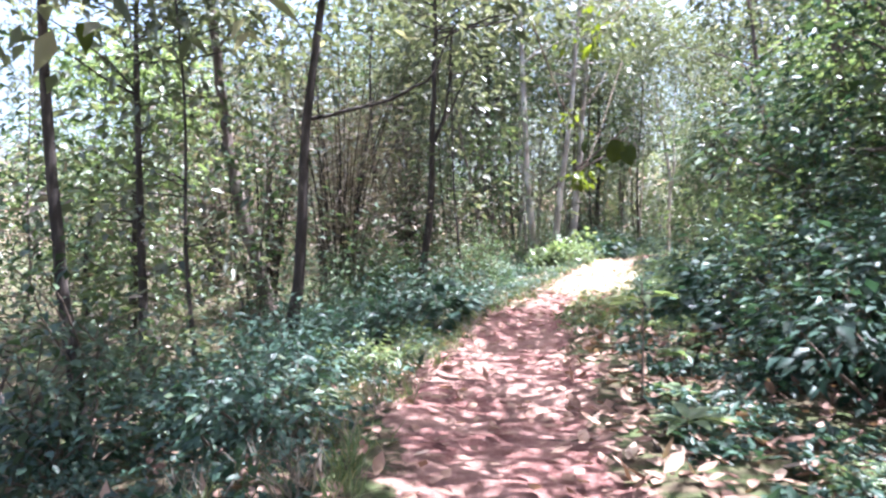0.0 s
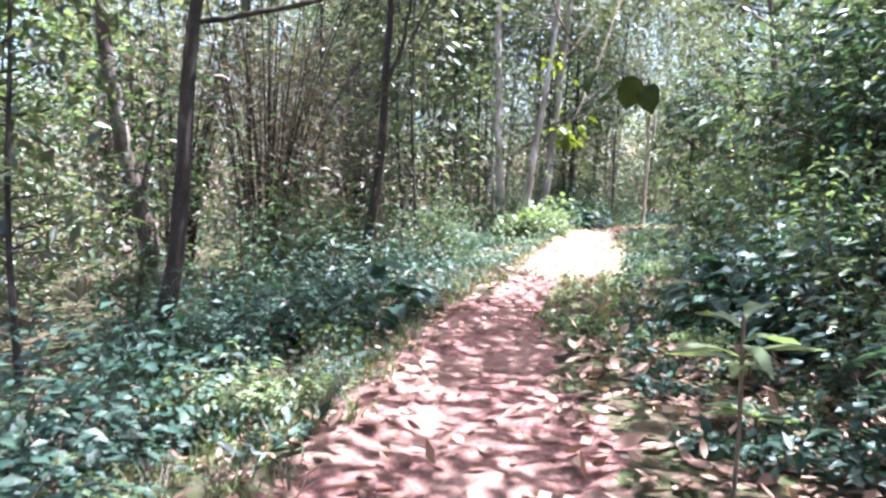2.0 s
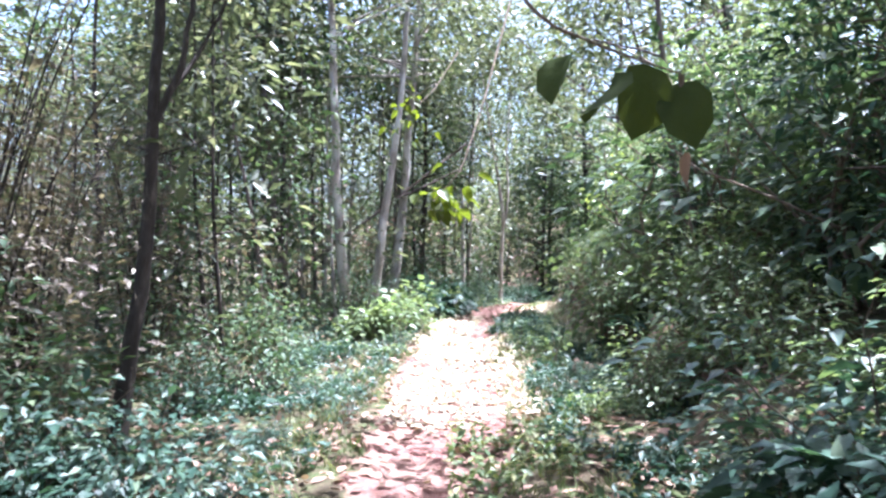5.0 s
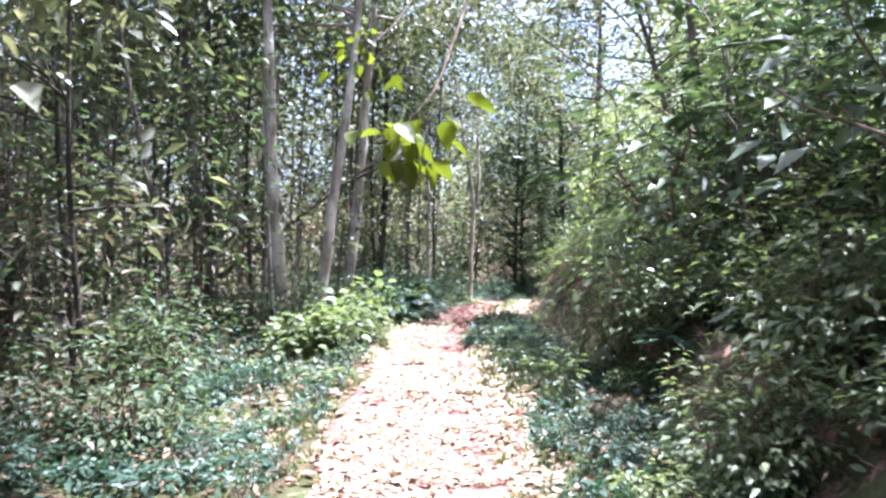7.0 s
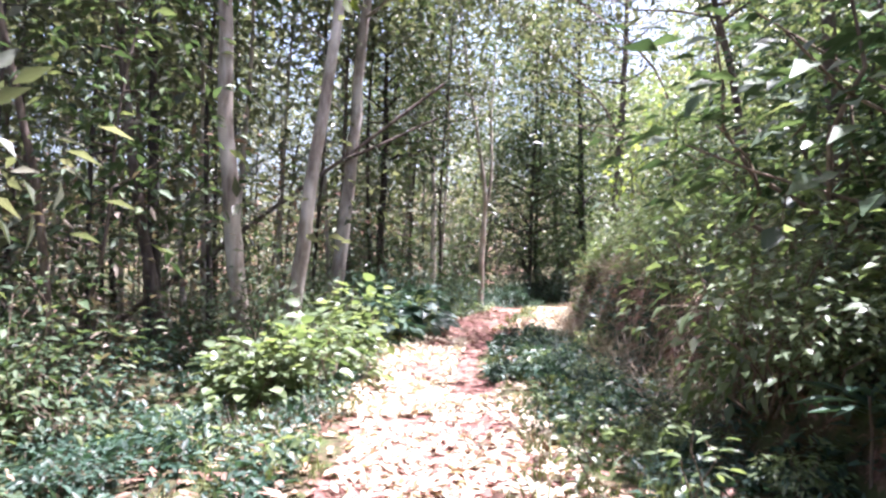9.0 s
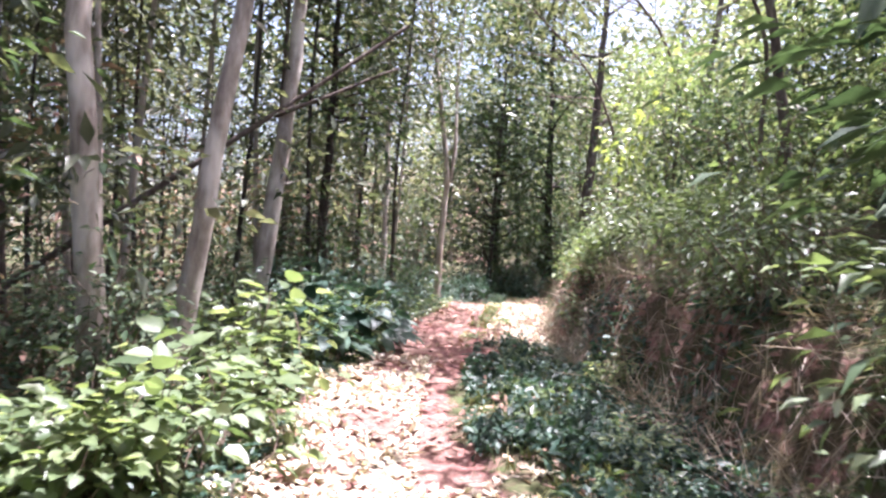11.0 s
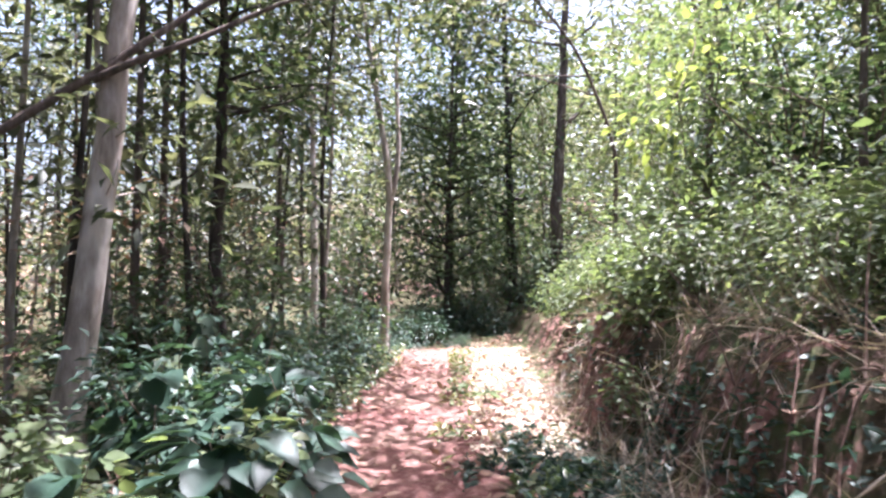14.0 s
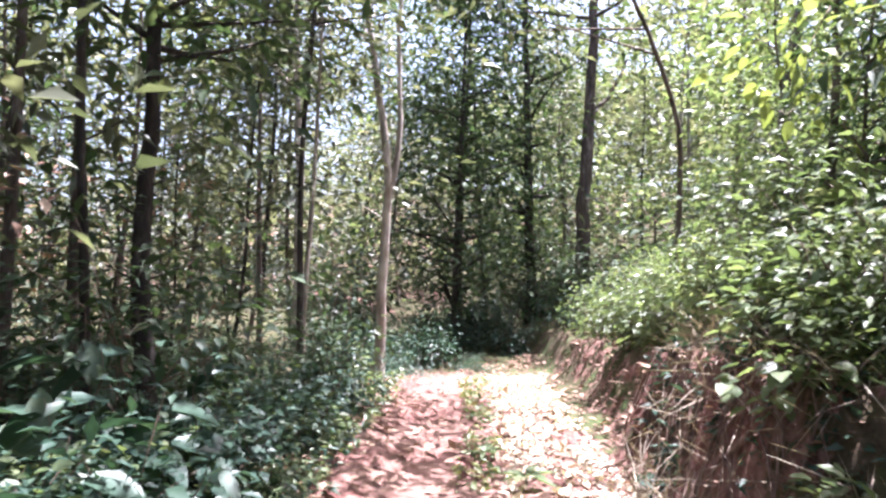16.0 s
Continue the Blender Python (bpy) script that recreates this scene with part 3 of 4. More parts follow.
# trees added mostly out of view, so their crowns shade path, slope and bank
for k, (x, y, line, h) in enumerate(((7.4, 11.4, [(-0.7, 0, 3), (-3.8, 0.1, 6.8)], 8.5), (4.5, 4.9, [(-0.9, 0, 3), (-2.2, 0.2, 6)], 8.5), (6.3, 8.6, [(-0.5, 0, 3), (-3.0, 0.2, 6.5)], 8.5), (12.6, 26.2, [(-0.6, 0, 3), (-1.5, 0.2, 6)], 9.0), (12.4, 23.0, [(-0.3, 0, 3), (-0.8, 0.1, 6)], 9.0),
                                     (-3.3, 1.5, [(0.4, 0, 3), (1.2, 0.2, 6)], 9.0), (-4.4, 5.0, [(0.5, 0.1, 3), (1.4, 0.2, 6)], 9.0), (7.2, 13.0, [(-0.4, 0, 3), (-0.9, 0, 6)], 9.0), (9.0, 20.5, [(-0.3, 0, 3), (-0.7, 0, 6)], 9.0),
                                     (2.6, -2.5, [(-0.4, 0, 3), (-1.0, 0, 6)], 9.0), (13.5, 30.4, [(0.25, 0, 3.2), (-0.5, 0, 4.8), (-4.0, 0.2, 7.0)], 9.0),
                                     (14.4, 33.6, [(0.1, 0, 3.0), (-0.9, 0, 5.0), (-4.4, -0.2, 7.4)], 9.5), (13.2, 27.6, [(0.1, 0, 3.0), (-1.0, 0, 5.0), (-4.2, 0.2, 7.2)], 9.5), (-1.8, -1.6, [(0.2, 1.6, 3.0), (0.9, 6.0, 6.5)], 9.0))):
    own_tree(x, y, 100 + k, h, 0.11 if k >= 10 else 0.2, line, (), BARK_MID, LEAF_CANOPY, 0.45, 2.7, 100 if k >= 10 else 58, 36, 0, "added tree, mostly out of view, its crown casting shade on path and bank", 0.6)

# ---- woods all round ----
tall_a = make_tree("tree", 31, 13.0, 0.20, 0.46, 2.3, 52, 34, 0.30, BARK_PALE, LEAF_CANOPY, 8, (0.5, 0.3), spread=0.6)
tall_b = make_tree("tree", 32, 12.0, 0.16, 0.42, 2.0, 52, 34, 0.28, BARK_MID, LEAF_CANOPY, 8, (-0.4, 0.2), spread=0.6)
tall_c = make_tree("tree", 33, 14.0, 0.22, 0.46, 2.7, 56, 36, 0.30, BARK_DARK, LEAF_DARK, 6, (0.2, -0.5), spread=0.65)
pole_a = make_tree("tree", 34, 7.0, 0.07, 0.25, 1.0, 34, 22, 0.20, BARK_DARK, LEAF_CANOPY, 4, (0.5, 0.2), 0.2, 0.36)
pole_b = make_tree("tree", 35, 6.0, 0.06, 0.18, 1.0, 34, 22, 0.19, BARK_MID, LEAF_DARK, 4, (-0.4, 0.4), 0.25, 0.36)
for t, lab in ((tall_a, "tall slim woodland tree with grey bark"), (tall_b, "slim woodland tree with brown bark"), (tall_c, "woodland tree with a dark trunk and dense crown"),
               (pole_a, "thin leafy pole-like sapling"), (pole_b, "thin leafy pole-like sapling")):
    tagged(t, lab, "tree", "woodland trees")

slim_a = make_tree("tree", 38, 12.0, 0.15, 0.58, 1.3, 18, 28, 0.26, BARK_PALE, LEAF_CANOPY, 3, (0.5, 0.1), spread=0.5)
slim_b = make_tree("tree", 39, 11.0, 0.11, 0.55, 1.1, 17, 28, 0.26, BARK_DARK, LEAF_CANOPY, 3, (-0.3, 0.3), 0.2, 0.5)
slim_c = make_tree("tree", 40, 12.5, 0.13, 0.6, 1.2, 17, 28, 0.26, BARK_MID, LEAF_DARK, 2, (0.2, -0.4), 0.18, 0.5)
SLIM = (slim_a, slim_b, slim_c, slim_b)
for t, lab in ((slim_a, "slender bare-stemmed tree with pale grey bark"), (slim_b, "slender bare-stemmed tree with dark bark"), (slim_c, "slender bare-stemmed tree with brown bark")):
    tagged(t, lab, "tree", "slender woodland trees")

rt = np.random.default_rng(5)
placed = [(-3.1, 13.6), (-2.2, 10.6), (-0.5, 15.9), (3.0, 24.6), (3.85, 25.2), (5.1, 29.8), (11.3, 38), (10.5, 41), (7, 34.2), (18.9, 42.2), (18, 43.5), (16.6, 33.9)]


def free_spot(r, box, path_gap_l, path_gap_r, apart, tries=60):
    for _ in range(tries):
        x, y = r.uniform(box[0], box[1]), r.uniform(box[2], box[3])
        d = x - float(path_x(y))
        if (-path_gap_l < d < path_gap_r) or any(math.hypot(x - a, y - b) < apart for a, b in placed):
            continue
        return x, y
    return None


def wood(protos, count, box, gl, gr, apart, crown_z, crown_r, smin=0.8, smax=1.2):
    used = set()
    for k in range(count):
        for _ in range(12):
            s = free_spot(rt, box, gl, gr, apart)
            if s and not shades_clearing(*s, crown_z + float(ground_z(*s)), crown_r):
                break
            s = None
        if not s:
            continue
        placed.append(s)
        p = protos[k % len(protos)]
        size = rt.uniform(smin, smax)
        turn = rt.uniform(0, 360)
        if p.matrix_basis.translation.length == 0:
            first(p, *s, turn, size)
            continue
        put(p, *s, turn, size, size * rt.uniform(0.85, 1.2), tx=rt.normal() * 2, ty=rt.normal() * 2)


TALL = (tall_a, tall_b, tall_c, tall_b, tall_a)
POLE = (pole_a, pole_b)
wood(TALL, 18, (-16, 20, 26, 42), 5.0, 6.0, 2.2, 9.0, 2.2)
wood((tall_c, tall_a), 3, (-9, 6, 27, 41), 4.5, 90, 1.6, 9.0, 1.8)
wood(TALL, 20, (-14, 30, 42, 60), 0.0, 0.0, 2.6, 9.0, 2.2)
wood(TALL, 2, (-20, -8, 6, 24), 7.0, 50, 3.0, 9.0, 2.2)
wood(TALL, 3, (3, 12, 2, 17), 50, 4.6, 2.2, 9.0, 1.8, 0.9, 1.2)
wood(TALL, 4, (12, 22, 2, 28), 50, 6.0, 2.2, 9.0, 2.0)
wood(TALL, 12, (-14, 12, -14, -1), 2.5, 2.5, 2.4, 9.0, 2.0)
wood(SLIM, 46, (-7, 12, 28, 52), 2.6, 7.0, 0.8, 9.0, 0.6, 0.8, 1.15)
wood(SLIM, 14, (-3, 5, 24, 34), 3.0, 50, 0.8, 9.0, 0.6, 0.8, 1.1)
wood(SLIM, 12, (15, 28, 32, 52), 50, 6.0, 1.4, 9.0, 0.6, 0.9, 1.2)
wood(POLE, 34, (-12, 12, 18, 46), 3.6, 8.0, 1.0, 4.0, 0.5)
wood(POLE, 12, (-12, -2, 8, 20), 4.2, 50, 1.0, 4.0, 0.5)


# ---- thicket of thin bamboo down the slope ----
def bamboo_clump(seed, culms=34, height=6.0):
    r = np.random.default_rng(seed)
    root = new("bamboo_clump")
    cs = []
    for k in range(culms):
        t = Tubes()
        a, o = r.uniform(0, 2 * np.pi), r.uniform(0.05, 0.45)
        h = height * r.uniform(0.6, 1.1)
        out = r.uniform(0.1, 1.6)
        u = np.linspace(0, 1, 9)
        run = np.stack([np.cos(a) * (o + out * u ** 1.8), np.sin(a) * (o + out * u ** 1.8), -0.1 + h * u - 0.25 * out * u ** 3], 1)
        t.add(run, np.linspace(0.019, 0.006, 9) * r.uniform(0.7, 1.3), 6)
        part("culm", t.mesh("culm", BARK_DARK), root)
        for q in r.uniform(0.3, 1, 9):
            cs.append([np.interp(q, u, run[:, c]) for c in range(3)])
    v, f = crown_leaves(np.array(cs), 10, 0.22, 0.17, r, 0.7, 0.16, 0.8)
    part("foliage", mesh_of("foliage", v, f, STRAW), root)
    return tagged(root, "dense clump of thin dark bamboo with dry grey-brown leaves", "bamboo", "bamboo clumps down the slope")


bam = bamboo_clump(51)
first(bam, -2.2, 16.4, 0, 1.0)
put(bam, -4.4, 18.6, 80, 1.1)
put(bam, -2.6, 20.6, 160, 0.9)
put(bam, -6.4, 21.0, 230, 1.15)
put(bam, -1.0, 22.6, 300, 0.85)

# ---- bushes ----
coffee = make_bush("bush", 41, 2.0, 0.95, 18, 10, 0.15, LEAF_DARK, 0.42, spread=0.2, split=True)
airy = make_bush("bush", 42, 1.7, 1.0, 22, 9, 0.15, LEAF_BRIGHT, 0.46, spread=0.22)
bluish = make_bush("bush", 43, 1.3, 0.9, 16, 9, 0.15, LEAF_BLUE, 0.5, spread=0.2, split=True)
broad = make_bush("bush", 44, 1.15, 0.7, 11, 3, 0.18, LEAF_BRIGHT, 0.8, HEART, spread=0.17, split=True)
low_b = make_bush("herb", 45, 0.5, 0.6, 14, 9, 0.10, LEAF_BLUE, 0.5, spread=0.13, plain=True)
low_g = make_bush("herb", 46, 0.55, 0.5, 14, 8, 0.11, LEAF_BRIGHT, 0.45, spread=0.13, plain=True)
for t, lab, grp in ((coffee, "dark green glossy-leaved forest bush", "undergrowth bushes"), (airy, "light green small-leaved bush on the earth bank", "bank bushes"),
                    (bluish, "blue-green shaded bush with drooping leaves", "undergrowth bushes"), (broad, "bush with broad heart-shaped green leaves", "broad-leaved bushes"),
                    (low_b, "low bluish green herb beside the path", "herbs along the path"), (low_g, "low light green herb beside the path", "herbs along the path")):
    tagged(t, lab, "herb" if "herb" in lab else "bush", grp)


def row(protos, count, y0, y1, d0, d1, smin, smax, seed):
    """Bushes strewn between two distances from the path's middle line."""
    r = np.random.default_rng(seed)
    for k in range(count):
        y = r.uniform(y0, y1)
        x = float(path_x(y)) + r.uniform(d0, d1)
        p = protos[int(r.integers(len(protos)))]
        s = r.uniform(smin, smax)
        if p.matrix_basis.translation.length == 0:
            first(p, x, y, r.uniform(0, 360), s)
        else:
            put(p, x, y, r.uniform(0, 360), s, s * r.uniform(0.8, 1.2), tx=r.normal() * 5, ty=r.normal() * 5)


row((bluish, airy, bluish), 14, 4, 11.5, 2.6, 4.0, 0.7, 1.1, 1)
row((airy, low_g, airy), 16, 11.5, 21, 2.5, 4.0, 0.7, 1.1, 31)
row((airy, airy, coffee), 26, 3, 22, 4.2, 7.0, 1.0, 1.7, 2)
under = make_tree("tree", 36, 6.0, 0.08, 0.10, 1.5, 62, 26, 0.19, BARK_MID, LEAF_BRIGHT, 0, (0.3, 0.2), 0.2, 0.42)
under_b = make_tree("tree", 37, 5.0, 0.07, 0.10, 1.4, 62, 26, 0.17, BARK_MID, LEAF_BLUE, 0, (-0.3, 0.2), 0.2, 0.42)
for t in (under, under_b):
    tagged(t, "small leafy understorey tree on the bank, green to the ground", "tree", "understorey trees on the bank")
ri = np.random.default_rng(15)
for k in range(12):
    y = 7.5 + k * 1.3 + ri.uniform(-0.4, 0.4)
    x = float(path_x(y)) + ri.uniform(4.3, 7.0)
    t = (under, under_b, under, under)[k % 4]
    if k < 2:
        first(t, x, y, 40.0 * k, 1.0)
    else:
        put(t, x, y, ri.uniform(0, 360), ri.uniform(0.7, 1.1))
row((low_g, airy, low_g), 28, 18, 34, 2.75, 3.4, 0.4, 0.7, 21)
row((airy, low_g, airy), 32, 20, 33, 2.9, 4.8, 0.45, 0.75, 23)
row((low_b, bluish), 14, 38.0, 43, -2.2, 2.0, 0.5, 1.0, 24)
row((low_b,), 20, 15, 27, 1.3, 2.2, 0.5, 0.8, 25)
row((bluish,), 12, 3.5, 14, -3.4, -1.8, 0.5, 0.85, 22)
row((airy, airy, low_g), 34, 22, 38, 3.0, 4.6, 0.55, 0.9, 3)
row((airy, coffee, airy), 26, 22, 40, 4.2, 9.0, 0.8, 1.3, 4)
row((coffee, low_b, bluish), 30, 4, 16, -5.0, -1.9, 0.4, 0.75, 5)
row((coffee, bluish, coffee), 34, 16, 40, -6.5, -2.4, 0.32, 0.62, 6)
row((low_b, low_g, low_b), 14, 3, 20, -2.0, -1.2, 0.5, 0.9, 8)
row((low_b, low_g), 26, 3, 24, 1.5, 2.4, 0.35, 0.7, 9)
row((low_b, low_b, low_g), 30, 19, 38, -2.6, -1.2, 0.5, 0.9, 10)
row((broad, bluish, broad, coffee), 26, 26.5, 37, -3.6, -1.5, 0.5, 0.85, 41)
row((broad,), 9, 27.8, 33, 2.7, 4.2, 0.6, 0.9, 42)
row((broad,), 12, 21, 27, -2.9, -1.4, 0.6, 1.0, 11)
row((coffee, bluish, low_b), 26, 39.5, 48, -2.5, 5.0, 0.6, 1.2, 12)


big_leaf = make_bush("broad_leaved_plant", 47, 0.95, 0.5, 7, 2, 0.30, LEAF_BLUE, 0.72, HEART, spread=0.14, droop=0.25, split=True)
tagged(first(big_leaf, 6.1, 26.9, 20, 1.0), "plant with very large drooping green leaves beside the path", "plant", "large-leaved plants")
put(big_leaf, 5.3, 25.9, 140, 0.85)
put(big_leaf, 6.6, 31.0, 80, 1.3)
put(big_leaf, 5.9, 28.4, 170, 1.0)
put(big_leaf, 6.5, 28.0, 290, 0.9)
put(big_leaf, 7.3, 32.4, 10, 1.0)
put(big_leaf, 6.2, 29.6, 60, 1.1)
put(big_leaf, 0.05, 11.3, 200, 0.85)
put(big_leaf, 3.5, 10.5, 30, 0.85)
put(big_leaf, 3.9, 11.2, 150, 0.9)


def rosette(seed, count, length, wide, mat, height=0.1):
    """A plant of long lance-shaped leaves spreading from one stalk."""
    r = np.random.default_rng(seed)
    root = new("lance_leaved_plant")
    t = Tubes()
    t.add([(0, 0, -0.05), (0.01, 0, height * 0.5), (0, 0.01, height)], [0.012, 0.01, 0.008], 6)
    part("stalk", t.mesh("stalk", TWIG), root)
    for k in range(count):
        a = k * 2.4 + r.normal() * 0.2
        way = np.array([[math.cos(a), math.sin(a), r.uniform(0.1, 0.7)]])
        L = length * r.uniform(0.7, 1.15)
        v, f = leaves(np.array([[0, 0, height * r.uniform(0.75, 1.0)]]), way, np.array([[0.0, 0.0, 1.0]]), L, L * wide, 0.4, OVAL)
        part("leaf", mesh_of("leaf", v, f, mat), root)
    return tagged(root, "plant with long lance-shaped leaves spreading from one stalk", "plant", "lance-leaved plants")


lance = rosette(1, 16, 0.36, 0.26, LEAF_BLUE, 0.5)
first(lance, 6.3, 17.7, 0, 1.15)
put(lance, 6.7, 19.4, 90, 0.9)
wide_lance = rosette(2, 9, 0.34, 0.42, LEAF_BRIGHT, 0.16)
first(wide_lance, 1.55, 4.75, 0, 0.9)
tall_lance = rosette(3, 8, 0.36, 0.3, LEAF_BRIGHT, 0.98)
first(tall_lance, 1.55, 5.85, 0, 0.95)
put(wide_lance, 1.75, 5.6, 50, 0.8)
put(wide_lance, 2.35, 7.3, 130, 1.0)
put(wide_lance, 2.9, 8.6, 220, 0.9)
put(wide_lance, 9.55, 30.0, 300, 0.8)
put(wide_lance, 9.9, 31.3, 10, 0.7)

for bx, by, bs in ((3.7, 22.0, 1.05), (3.0, 21.6, 0.85), (4.25, 22.6, 0.7), (4.5, 24.4, 1.25), (3.9, 23.6, 0.9), (4.3, 23.2, 0.6), (5.95, 26.95, 0.85), (5.2, 26.2, 0.75), (10.0, 28.0, 0.8), (12.1, 28.9, 1.2), (9.6, 27.2, 0.6), (11.0, 28.2, 0.9)):
    put(broad, bx, by, bs * 700, bs)


weed = make_bush("weed", 48, 0.75, 0.12, 3, 4, 0.09, LEAF_BRIGHT, 0.6, OVAL, spread=0.05, split=True)
tagged(first(weed, 5.1, 17.7), "thin upright weed with pale leaves beside the path", "weed", "upright weeds")
put(weed, 5.2, 19.9, 120, 0.8)
put(weed, 4.9, 18.6, 210, 0.9)

rh = np.random.default_rng(19)
for k in range(16):
    y = rh.uniform(22, 38)
    put((under, under, under_b)[k % 3], float(path_x(y)) + rh.uniform(5.2, 10.0), y, rh.uniform(0, 360), rh.uniform(0.6, 1.0))
put(under, 12.7, 29.3, 30, 0.7)
put(under, 14.2, 31.6, 200, 0.8)

# ---- what nobody could count: woods beyond, undergrowth, litter, herbs, grass ----
def strewn(name, label, mat, pts, length, wide, tilt, seed, flat=0.5, droop=0.15, outline=None, lift=0.0, category="undergrowth"):
    r = np.random.default_rng(seed)
    n = len(pts)
    L = length * r.uniform(0.55, 1.3, n)
    way = rand_ways(n, flat, r)
    way[:, 2] += lift
    v, f = leaves(pts, way, ups(n, tilt, r), L, L * wide, droop, outline, outline is None)
    return tagged(new(name, mesh_of(name, v, f, mat)), label, category, kind="stuff")


def clumped(r, clumps, per, x0, x1, y0, y1, size, h0, h1, gap_l, gap_r):
    """Points in clumps over the ground, none near the path. h0, h1: heights of the clumps' middles."""
    x, y = r.uniform(x0, x1, clumps), r.uniform(y0, y1, clumps)
    d = x - path_x(y)
    keep = (d < -gap_l) | (d > gap_r)
    x, y = x[keep], y[keep]
    c = np.stack([x, y, ground_z(x, y) + r.uniform(h0, h1, len(x))], 1)
    p = np.repeat(c, per, 0) + r.normal(size=(len(c) * per, 3)) * np.array([size, size, size * 0.6])
    p[:, 2] = np.maximum(p[:, 2], ground_z(p[:, 0], p[:, 1]) + 0.03)
    return p


ru = np.random.default_rng(61)
strewn("undergrowth", "dark leafy undergrowth between the trees", LEAF_DARK, clumped(ru, 900, 40, -22, 24, 18, 56, 0.5, 0.1, 1.6, 4.2, 5), 0.17, 0.45, 0.6, 1)
strewn("undergrowth", "dry grey-brown leaves and twigs between the bamboo stems", STRAW, clumped(ru, 420, 36, -12, 2, 13, 30, 0.45, 0.0, 2.2, 3.4, 90), 0.13, 0.35, 0.9, 2)
strewn("leafy_twigs", "mid-height leafy twigs between the trunks", LEAF_CANOPY, np.concatenate([clumped(ru, 330, 36, 6, 24, 28, 58, 0.6, 2.6, 9.0, 4.0, 5), clumped(ru, 170, 30, -20, 8, 30, 56, 0.5, 3.0, 9.0, 4.0, 5)]), 0.24, 0.42, 0.7, 3)
strewn("leafy_twigs", "bare grey-brown twigs and withered leaves down the slope", STRAW, clumped(ru, 150, 40, -20, -1, 9, 26, 0.5, 0.8, 4.5, 4.6, 90), 0.2, 0.42, 0.7, 4)
strewn("hillside_leaves", "pale green leafy growth on the sunny hillside", LEAF_BRIGHT, clumped(ru, 560, 36, 16, 36, 33, 62, 0.7, 0.4, 8.5, 0, 5.5), 0.34, 0.45, 0.7, 10)
strewn("withered_leaves", "withered reddish brown leaves hanging between the trunks", LEAF_DRY, clumped(ru, 330, 26, -12, 9, 25, 48, 0.5, 0.0, 3.4, 3.6, 90), 0.18, 0.4, 0.8, 9)
strewn("far_woods", "far wooded hillside of pale and dark green crowns", LEAF_CANOPY, np.concatenate([
    clumped(ru, 300, 40, -60, 12, 56, 90, 1.6, 0.5, 5.5, 0, 0), clumped(ru, 440, 44, 12, 75, 56, 90, 1.6, 0.5, 9.0, 0, 0), clumped(ru, 90, 44, -60, -20, -10, 60, 1.5, 0.5, 4.5, 0, 0), clumped(ru, 260, 44, 24, 70, -10, 60, 1.5, 1.0, 13.0, 0, 0)]), 0.8, 0.5, 0.7, 5, category="woods")


def on_ground(r, n, y0, y1, d0, d1, power=1.0):
    y = y0 + (y1 - y0) * r.uniform(0, 1, n) ** power
    d = r.uniform(d0, d1, n)
    x = path_x(y) + d
    return np.stack([x, y, ground_z(x, y)], 1), d


rl = np.random.default_rng(62)
p, d = on_ground(rl, 9000, 2.5, 40, -1.7, 2.6)
p = p[rl.uniform(0, 1, len(p)) < 0.12 + 0.6 * smooth(np.abs(d - 0.1), 0.4, 1.1) + 0.25 * wave(p[:, 0], p[:, 1], 2.2, 9.0)]
p[:, 2] += 0.02
strewn("leaf_litter", "fallen dry brown and pale leaves on the path", LEAF_DRY, p, 0.12, 0.6, 0.35, 6, 0.15, -0.12, OVAL, category="leaf litter")
p, _ = on_ground(rl, 9000, 2.5, 36, -5.5, 5.0)
p[:, 2] += 0.03
strewn("leaf_litter", "fallen dry leaves on the forest floor", LEAF_DRY, p, 0.13, 0.45, 0.35, 7, 0.2, -0.1, category="leaf litter")
# pale litter on the sunny stretches; its whitened colour paints in extra sunlight
pale = []
for y0, y1, d0, d1, n in ((21.0, 26.3, -1.7, 0.1, 6500), (15.0, 21.8, -0.7, 1.1, 6500), (27.6, 37.0, 0.65, 1.8, 5500)):
    p, _ = on_ground(rl, n, y0, y1, d0, d1)
    p[:, 2] += rl.uniform(0.01, 0.05, len(p))
    pale.append(p[0.6 * wave(p[:, 0], p[:, 1], 2.4, 3.0) + 0.5 * wave(p[:, 0], p[:, 1], 6.1, 1.0) > -0.3])
p, _ = on_ground(rl, 600, 3.0, 12.0, 0.4, 2.8)
p[:, 2] += rl.uniform(0.02, 0.06, len(p))
strewn("leaf_litter", "large curled dry brown leaves lying beside the path", LEAF_DRY, p, 0.14, 0.6, 0.4, 12, 0.25, -0.3, OVAL, category="leaf litter")
strewn("leaf_litter", "straw-pale fallen leaves, whitened for the sun patches on the path", LITTER_PALE, np.concatenate(pale), 0.09, 0.45, 0.45, 8, 0.3, -0.1, category="leaf litter")
